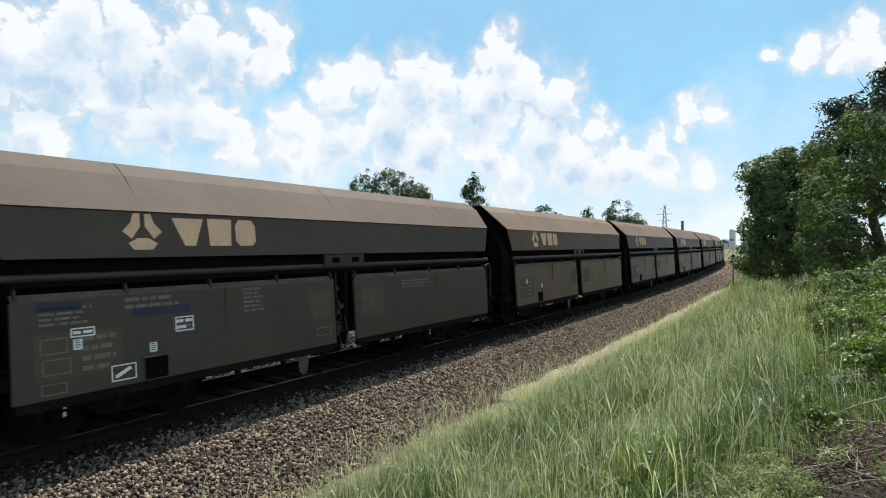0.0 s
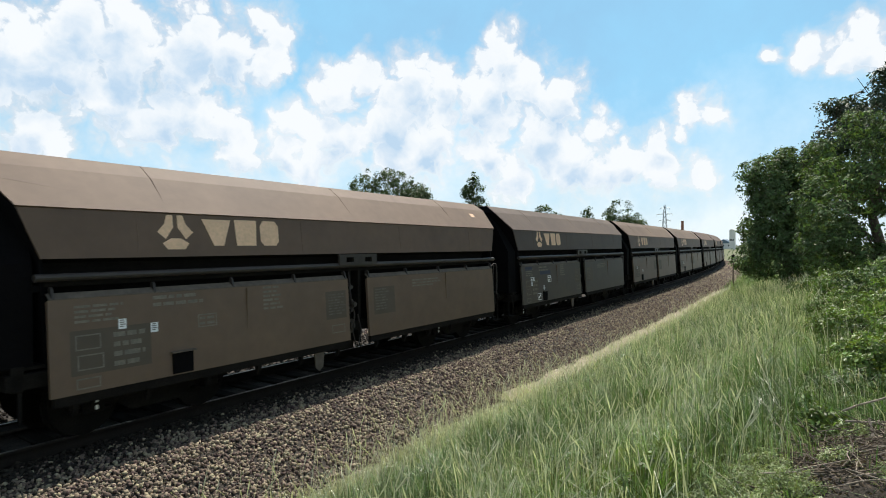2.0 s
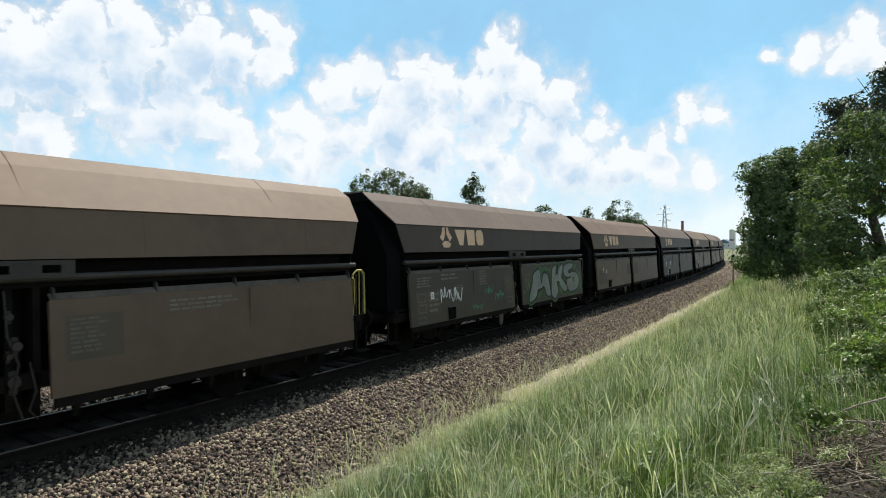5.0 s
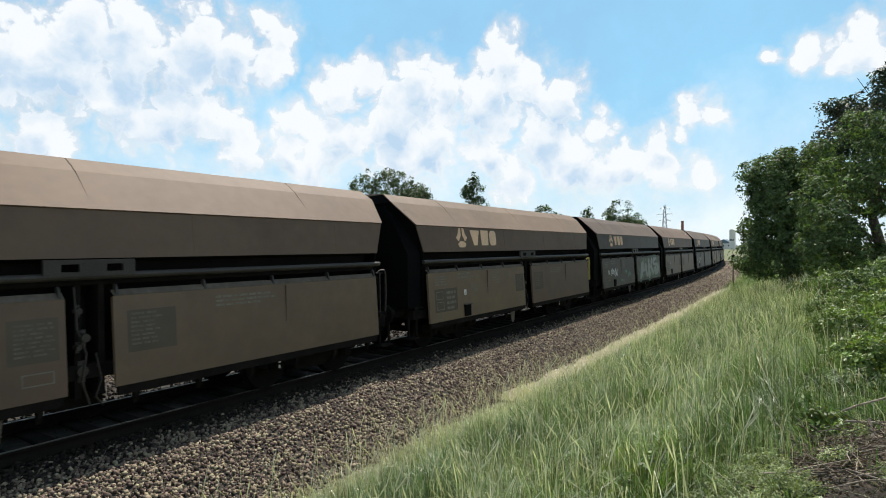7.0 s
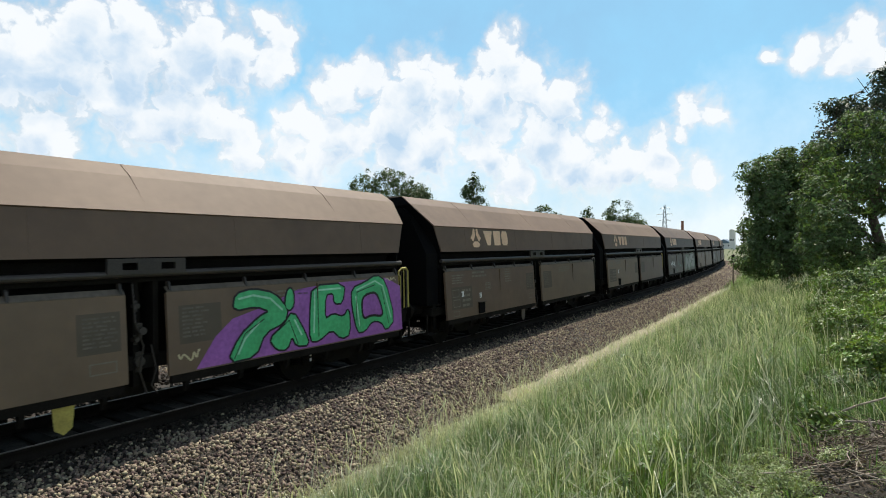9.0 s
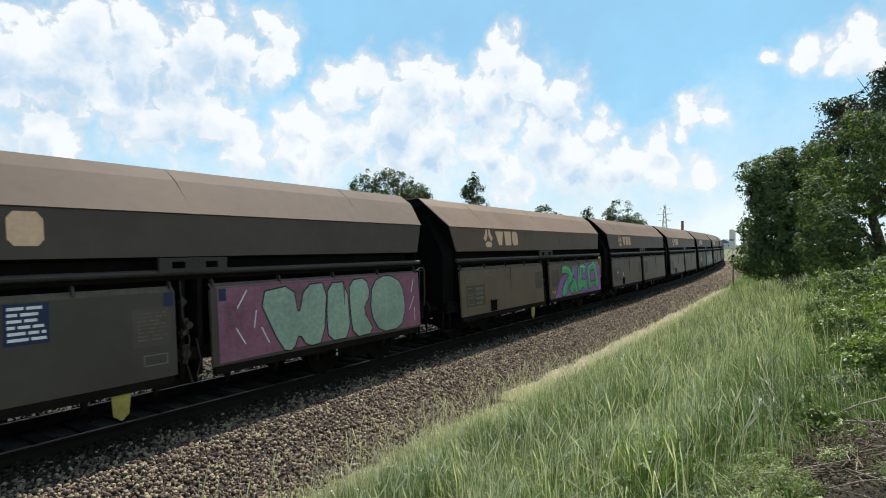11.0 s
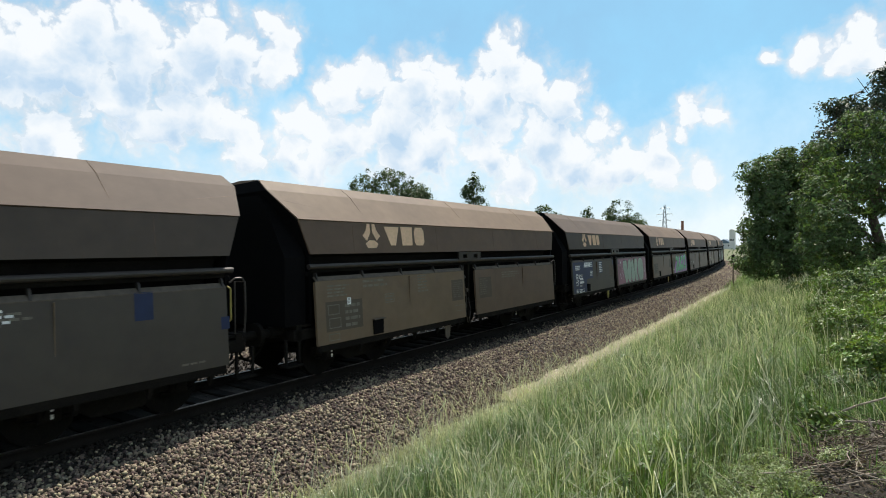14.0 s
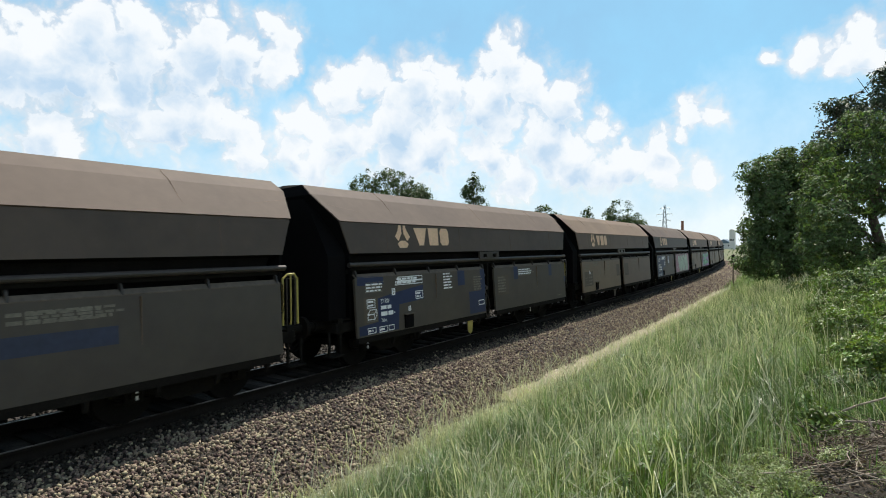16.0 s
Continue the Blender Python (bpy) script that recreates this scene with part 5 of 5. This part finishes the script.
        return ad.outputs[0]

    def ramp(val, a, b, lo=0.0, hi=1.0, soft=True):
        mr = nd.new("ShaderNodeMapRange")
        mr.interpolation_type = "SMOOTHSTEP" if soft else "LINEAR"
        for k, x in zip((1, 2, 3, 4), (a, b, lo, hi)):
            mr.inputs[k].default_value = x
        linked(nt, val, mr.inputs[0])
        return mr.outputs[0]

    # clouds all round, outside the two banks
    ahead = nd.new("ShaderNodeVectorMath")
    ahead.operation = "DOT_PRODUCT"
    ahead.inputs[1].default_value = (math.sin(radians(56)), math.cos(radians(56)), 0.0)
    linked(nt, nrm.outputs[0], ahead.inputs[0])
    away = ramp(ahead.outputs["Value"], 0.72, 0.60)
    broad = math_node("SUBTRACT", math_node("MULTIPLY", fbm(3.2, 3, (2, 7, 1)), 5.0), 2.3)
    broad = math_node("SUBTRACT", math_node("MULTIPLY", math_node("ADD", broad, 2.0), away), 2.0)

    def density(vec, k):
        """Heaps with rounded, billowing edges; k sets how much they billow."""
        best = broad
        for az, el, rad in heaps:
            a, e = radians(az), radians(el)
            d = nd.new("ShaderNodeVectorMath")
            d.operation = "DISTANCE"
            d.inputs[1].default_value = (math.cos(e) * math.sin(a), math.cos(e) * math.cos(a), math.sin(e))
            linked(nt, vec, d.inputs[0])
            q = nd.new("ShaderNodeMath")
            q.operation = "MULTIPLY_ADD"
            linked(nt, d.outputs["Value"], q.inputs[0])
            q.inputs[1].default_value, q.inputs[2].default_value = -1.0 / (radians(rad) * 1.3), 1.0
            best = math_node("SMOOTH_MAX", best, q.outputs[0])
            best.node.inputs[2].default_value = 0.22
        puff = nd.new("ShaderNodeTexVoronoi")
        puff.feature = "SMOOTH_F1"
        puff.inputs["Scale"].default_value, puff.inputs["Smoothness"].default_value = 25.0, 0.25
        puff.inputs["Detail"].default_value, puff.inputs["Roughness"].default_value, puff.inputs["Lacunarity"].default_value = 3.0, 0.42, 2.4
        linked(nt, vec, puff.inputs["Vector"])
        billow = math_node("MULTIPLY", math_node("SUBTRACT", 0.78, puff.outputs["Distance"]), k)
        return math_node("ADD", best, billow)

    n3 = fbm(5, 5, (3, 1, 2))
    n4 = fbm(16, 5, (1, 5, 2), 0.55)
    dens = density(warp.outputs[0], 0.95)
    over = density(shifted(warp.outputs[0], (0.012, 0.006, 0.034)), 0.40)
    mask = ramp(dens, -0.07, 0.36)
    halo = ramp(dens, -0.6, 0.25, 0.0, 0.7)
    lit = math_node("SUBTRACT", 1.0, math_node("MULTIPLY", ramp(over, 0.1, 0.95, 0.0, 1.15), ramp(dens, 0.05, 0.45)))
    # low haze
    sep = nd.new("ShaderNodeSeparateXYZ")
    linked(nt, nrm.outputs[0], sep.inputs[0])
    haze = nd.new("ShaderNodeMapRange")
    haze.inputs[1].default_value, haze.inputs[2].default_value, haze.inputs[3].default_value, haze.inputs[4].default_value = 0.0, 0.34, 0.95, 0.62
    linked(nt, sep.outputs[2], haze.inputs[0])
    veil = math_node("MULTIPLY", haze.outputs[0], math_node("ADD", 0.55, math_node("MULTIPLY", n3, 0.9)), True)
    alpha = math_node("MAXIMUM", math_node("MAXIMUM", mask, halo), veil, True)
    shade = math_node("ADD", lit, math_node("MULTIPLY", math_node("SUBTRACT", n4, 0.47), 0.6), True)
    colour = nd.new("ShaderNodeMix")
    colour.data_type = "RGBA"
    colour.inputs[6].default_value, colour.inputs[7].default_value = (0.35, 0.465, 0.585, 1), (0.62, 0.645, 0.665, 1)
    linked(nt, shade, colour.inputs[0])
    tint = nd.new("ShaderNodeMix")
    tint.data_type = "RGBA"
    low = nd.new("ShaderNodeMix")
    low.data_type = "RGBA"
    low.inputs[6].default_value, low.inputs[7].default_value = (0.58, 0.65, 0.69, 1), (0.235, 0.52, 0.725, 1)
    rise = nd.new("ShaderNodeMapRange")
    rise.inputs[1].default_value, rise.inputs[2].default_value = 0.02, 0.26
    linked(nt, math_node("ADD", sep.outputs[2], math_node("MULTIPLY", math_node("SUBTRACT", n3, 0.5), -0.35)), rise.inputs[0])
    linked(nt, rise.outputs[0], low.inputs[0])
    pale = nd.new("ShaderNodeMix")
    pale.data_type = "RGBA"
    pale.inputs[7].default_value = (0.54, 0.625, 0.67, 1)
    linked(nt, halo, pale.inputs[0])
    linked(nt, low.outputs[2], pale.inputs[6])
    linked(nt, pale.outputs[2], tint.inputs[6])
    linked(nt, colour.outputs[2], tint.inputs[7])
    linked(nt, mask, tint.inputs[0])
    em, tr, ms = nd.new("ShaderNodeEmission"), nd.new("ShaderNodeBsdfTransparent"), nd.new("ShaderNodeMixShader")
    linked(nt, tint.outputs[2], em.inputs[0])
    em.inputs[1].default_value = 1.0
    linked(nt, alpha, ms.inputs[0])
    linked(nt, tr.outputs[0], ms.inputs[1])
    linked(nt, em.outputs[0], ms.inputs[2])
    linked(nt, ms.outputs[0], out.inputs[0])
    ob = arrays("backdrop_clouds", verts, faces, m)
    ob.matrix_basis = pose(0, 0, 0)
    return tagged(ob, "white cumulus clouds and haze in a blue sky", "clouds", kind="structure")


# ---- small things round the line ----
def build_far_things():
    base = planted(77.1, 600)
    pylon = new("power_pylon")
    pylon.matrix_basis = Matrix.Translation(base)
    bm = bmesh.new()
    for x, y in ((-1, -1), (-1, 1), (1, -1), (1, 1)):
        rod(bm, (x * 3.2, y * 3.2, -1), (x * 0.5, y * 0.5, 42), 0.28, 0.16, n=5)
    for i in range(9):
        z0, z1 = i * 4.6, (i + 1) * 4.6
        a, b = 3.2 - 2.7 * z0 / 42, 3.2 - 2.7 * z1 / 42
        for p, q in (((-1, -1), (1, -1)), ((1, -1), (1, 1)), ((1, 1), (-1, 1)), ((-1, 1), (-1, -1))):
            rod(bm, (p[0] * a, p[1] * a, z0), (q[0] * b, q[1] * b, z1), 0.10, n=4)
            rod(bm, (q[0] * a, q[1] * a, z0), (p[0] * b, p[1] * b, z1), 0.10, n=4)
    part("lattice_mast", bm, M["galv"], pylon)
    for z, w in ((27, 5.5), (33, 7.5), (39, 4.5)):
        bm = bmesh.new()
        for e in (-1, 1):
            rod(bm, (0, e * 0.6, z + 1.2), (0, e * w, z), 0.16, n=5)
            rod(bm, (0, e * 0.6, z - 0.3), (0, e * w, z), 0.16, n=5)
            rod(bm, (0, e * w, z), (0, e * w, z - 1.6), 0.10, n=5)
        part("cross_arm", bm, M["galv"], pylon)
    tagged(pylon, "grey steel lattice power pylon on the horizon", "pylon")
    chimney = new("chimney")
    chimney.matrix_basis = Matrix.Translation(planted(78.62, 400))
    part("shaft", rod(bmesh.new(), (0, 0, -1), (0, 0, 18.0), 1.1, 0.8, n=14), M["brick"], chimney)
    part("rim", rod(bmesh.new(), (0, 0, 17.6), (0, 0, 18.4), 0.95, n=14), M["brick"], chimney)
    tagged(chimney, "tall brown brick chimney far beyond the train", "chimney")
    for deg, dist, sx, sy, h, roof, mat in ((82.15, 480, 9, 12, 4.2, 3.0, "slate"), (82.72, 420, 3.0, 3.0, 12.5, 0.8, "wall"), (81.6, 520, 8, 10, 4.0, 2.4, "slate")):
        house = new("farm_building")
        house.matrix_basis = Matrix.Translation(planted(deg, dist)) @ pose(0, 0, 0, 0, 0, -8)
        part("wall", box(bmesh.new(), (-sx / 2, -sy / 2, -1), (sx / 2, sy / 2, h)), M["wall"], house)
        part("roof", prism(bmesh.new(), [(-sy / 2 - 0.4, h), (sy / 2 + 0.4, h), (0, h + roof)], -sx / 2 - 0.3, sx / 2 + 0.3), M[mat], house)
        for y in (-0.3, 0.0, 0.3):
            win = part("window", box(bmesh.new(), (-sx / 2 - 0.06, y * sy - 0.45, h * 0.45), (-sx / 2 + 0.05, y * sy + 0.45, h * 0.45 + 1.3)), M["wall"], house)
            part("pane", box(bmesh.new(), (-sx / 2 - 0.08, y * sy - 0.38, h * 0.45 + 0.08), (-sx / 2 - 0.05, y * sy + 0.38, h * 0.45 + 1.22)), M["pane"], win)
        tagged(house, "pale building with a blue-grey roof on the horizon" if mat == "slate" else "narrow white tower building on the horizon", "building")
    # far tree line
    for i in range(13):
        deg, dist = 20 + i * 4.3, 240 + (i * 37 % 60)
        h = 6 + (i * 5 % 4)
        build_tree("hedgerow_tree", planted(deg, dist), h, [(0, 0, h * 0.55, 7, 7, h * 0.42), (4, -5, h * 0.45, 6, 6, h * 0.36), (-5, 5, h * 0.45, 6, 6, h * 0.36)], 2000, 0.8, M["leaf_far"], 0.3, "distant green trees across the fields", 200 + i)


def build_sign():
    sign = new("track_sign")
    p = on_line(54.0, 4.05)
    p.z = -0.7
    sign.matrix_basis = Matrix.Translation(p) @ pose(0, 0, 0, 0, 0, 6)
    part("post", rod(bmesh.new(), (0, 0, -0.2), (0, 0, 2.6), 0.045, n=10), M["bark"], sign)
    part("board", box(bmesh.new(), (-0.07, -0.13, 1.95), (-0.05, 0.13, 2.5), 0.005), M["frame"], sign)
    part("clamp", box(bmesh.new(), (-0.05, -0.06, 2.1), (0.05, 0.06, 2.2)), M["galv"], sign)
    tagged(sign, "weathered trackside sign board on a dark post", "sign")


def build_debris():
    rnd = random.Random(5)
    def foot(x, y, up=0.0):
        return Vector((x, y, ground_z(x, y) + up))
    def heap(x, y):
        return 0.16 * smooth(1.25, 0.2, math.hypot((x - 5.5) / 1.25, (y + 0.7) / 1.2))
    litter = []
    n = 34
    for i in range(n):
        for j in range(n):
            x, y = 4.0 + 3.0 * i / (n - 1), -2.1 + 2.8 * j / (n - 1)
            edge = math.hypot((x - 5.5) / 1.3, (y + 0.7) / 1.2) + 0.35 * noise.noise((x * 2, y * 2, 4))
            litter.append(foot(x, y, 0.02 + heap(x, y) + 0.05 * noise.noise((x * 4, y * 4, 0)) - 0.25 * max(0, edge - 0.75)))
    faces = [(i * n + j, i * n + j + 1, (i + 1) * n + j + 1, (i + 1) * n + j) for i in range(n - 1) for j in range(n - 1)]
    tagged(arrays("leaf_litter", litter, faces, M["litter"]), "dark brown leaf litter under the cut branches", "litter", kind="structure")
    rng = np.random.default_rng(91)
    c = np.array([tuple(foot(x, y, 0.035 + heap(x, y) + rng.uniform(0, 0.04))) for x, y in zip(rng.normal(5.5, 0.6, 5000), rng.normal(-0.35, 0.5, 5000))])
    t, q = rng.normal(0, 1, (5000, 3)) * (1, 1, 0.4), rng.normal(0, 1, (5000, 3)) * (1, 1, 0.4)
    t, q = t / np.linalg.norm(t, axis=1)[:, None] * 0.018, q / np.linalg.norm(q, axis=1)[:, None] * 0.009
    v = np.stack([c - t, c + q, c + t + (0, 0, 0.008), c - q], 1)
    tri = np.array([(0, 1, 2), (0, 2, 3)])
    tagged(arrays("dead_leaves", v.reshape(-1, 3), (tri[None] + 4 * np.arange(5000)[:, None, None]).reshape(-1, 3), M["dead_leaf"]), "withered brown leaves on the litter", "leaves", kind="stuff")
    for i in range(170):
        x, y = 5.45 + rnd.gauss(0, 0.5), -0.35 + rnd.gauss(0, 0.42)
        a, n, up = rnd.uniform(0, math.tau), rnd.uniform(0.12, 0.6), rnd.uniform(0.03, 0.13)
        p, bm, r = foot(x, y, up + heap(x, y)), bmesh.new(), rnd.uniform(0.0025, 0.008)
        d = Vector((math.cos(a), math.sin(a), rnd.uniform(-0.12, 0.6)))
        s = Vector((-d.y, d.x, 0.3)) * rnd.uniform(-0.12, 0.12)
        rod(bm, p - d * n / 2, p + s * n, r, r * 0.85, n=6)
        rod(bm, p + s * n, p + d * n / 2, r * 0.85, r * 0.5, n=6)
        tagged(part("dry_stick", bm, M["twig"] if i % 3 == 0 else M["bark"], None), "bleached dry stick on the leaf litter" if i % 3 == 0 else "dark dry stick on the leaf litter", "stick", "sticks in the litter")
    for pts, r, lab in (([foot(6.45, 0.22, 0.08), foot(6.35, 0.0, 0.20), foot(6.25, -0.2, 0.33), foot(6.3, -0.75, 0.52)], 0.015, "long bare branch leaning over the grass"),
                        ([foot(5.62, -0.30, -0.02), foot(5.7, -0.30, 0.12), foot(5.85, -0.26, 0.34)], 0.014, "upright pale dry stalk"),
                        ([foot(5.95, -0.10, 0.28), foot(5.9, -0.3, 0.29), foot(5.85, -0.55, 0.24)], 0.011, "thin pale twig across the stalk"),
                        ([foot(6.1, 0.34, 0.1), foot(6.0, 0.1, 0.13), foot(5.9, -0.15, 0.12)], 0.009, "thin pale stalk lying over the grass"),
                        ([foot(5.5, 0.42, 0.06), foot(5.45, 0.15, 0.10), foot(5.3, -0.28, 0.13), foot(5.1, -0.8, 0.1)], 0.024, "thick bleached cut branch"),
                        ([foot(6.1, -0.26, 0.16), foot(5.35, -0.03, 0.12), foot(4.75, 0.09, 0.05)], 0.014, "dark forked branch over the cuttings"),
                        ([foot(5.05, -0.05, 0.05), foot(4.95, -0.16, 0.12), foot(4.9, -0.26, 0.16)], 0.016, "short stripped stick end")):
        bm = bmesh.new()
        for a, b in zip(pts, pts[1:]):
            rod(bm, a, b, r, r * 0.8, n=7)
            r *= 0.8
        tagged(part("dry_branch", bm, M["bark"] if "dark" in lab else M["twig"], None), lab, "branch", "branches in the litter")
    # cushions of small-leaved herb before the cuttings
    rng = np.random.default_rng(17)
    for label, mat, spots, leaf, lift in (("pale green small-leaved herb in low cushions", M["herb"], ((4.55, 0.55, 0.42), (4.9, 0.85, 0.35), (4.35, 0.95, 0.35), (4.75, 0.28, 0.25), (5.1, 0.45, 0.2), (4.2, 0.4, 0.3), (5.3, -0.1, 0.2), (5.9, -0.2, 0.15), (4.95, -0.4, 0.2)), 0.011, 0.24),
                                          ("bright yellow-green weeds at the edge of the grass", M["leaf_bright"], ((5.45, 1.2, 0.22), (5.1, 1.25, 0.25), (4.8, 1.3, 0.2), (6.2, 0.05, 0.2), (6.6, 0.2, 0.25)), 0.032, 0.30)):
        at, turn = [], []
        for x0, y0, r in spots:
            for _ in range(70):
                a, d = rng.uniform(0, 6.28), r * rng.uniform(0, 1) ** 0.5
                x, y = x0 + d * math.cos(a), y0 + d * math.sin(a)
                p = np.array(tuple(foot(x, y, lift * rng.uniform(0.15, 1.0) * (1.1 - d / r * 0.6))))
                g = rng.normal(0, 1, (44, 3)) + (0, 0, 0.6)
                g /= np.linalg.norm(g, axis=1)[:, None]
                at.append(p + g * rng.uniform(0.02, 0.07, 44)[:, None])
                turn.append(g + rng.normal(0, 0.35, (44, 3)))
        c, g = np.concatenate(at), np.concatenate(turn)
        g /= np.linalg.norm(g, axis=1)[:, None]
        t = np.cross(g, rng.normal(0, 1, g.shape))
        t *= leaf / np.linalg.norm(t, axis=1)[:, None]
        q = np.cross(g, t) * 0.5
        v = np.stack([c - t, c + q, c + t, c - q], 1)
        tagged(arrays("herb", v.reshape(-1, 3), (tri[None] + 4 * np.arange(len(c))[:, None, None]).reshape(-1, 3), mat), label, "herb", kind="stuff")
    dock = new("dock_plant")
    at = foot(3.5, -0.06, -0.05)
    dock.matrix_basis = Matrix.Translation(at)
    for i in range(9):
        a, up, n = i * 2.4, rnd.uniform(0.26, 0.42), rnd.uniform(0.14, 0.22)
        d = Vector((math.cos(a), math.sin(a), 0))
        top = d * 0.08 + Vector((0, 0, up))
        part("stalk", rod(bmesh.new(), (0, 0, -0.03), top, 0.006, 0.004, n=6), M["leaf_bright"], dock)
        bm = bmesh.new()
        side = Vector((-d.y, d.x, 0))
        rows = []
        for q in range(7):
            t = q / 6
            c = top + d * n * t + Vector((0, 0, 0.10 * math.sin(t * 2.2) - 0.09 * t * t))
            w = 0.036 * math.sin(math.pi * min(1, 0.12 + t * 0.88)) ** 0.8
            rows.append([bm.verts.new(c - side * w + Vector((0, 0, 0.02))), bm.verts.new(c), bm.verts.new(c + side * w + Vector((0, 0, 0.02)))])
        for r0, r1 in zip(rows, rows[1:]):
            for q in range(2):
                bm.faces.new((r0[q], r0[q + 1], r1[q + 1], r1[q]))
        part("leaf", bm, M["leaf_bright"], dock, smooth=True)
    tagged(dock, "broad-leaved green dock plant in the grass", "plant")


build_ground()
build_far_things()
build_sign()
build_debris()
bed = build_track()
build_train()
CLOUDS = build_clouds()
build_trees()
build_grass()
scatter_stones(bed)


def motions():
    for k, (wagon, wheels) in TRAIN.items():
        walk(wagon, [(i * 0.5, wagon_pose(travelled(i * 0.5) + 13.45 * k)) for i in range(33)])
        for w, c in wheels:
            rows = []
            for i in range(241):
                t = i / 15
                turn = math.degrees((travelled(t) - travelled(0)) / 0.46)
                rows.append((t, pose(c, 0, 0.46, 0, turn, 0)))
            walk(w, rows)
    walk(CLOUDS, [(0.0, pose(0, 0, 0)), (16.0, pose(60, 8, 4))])


motions()
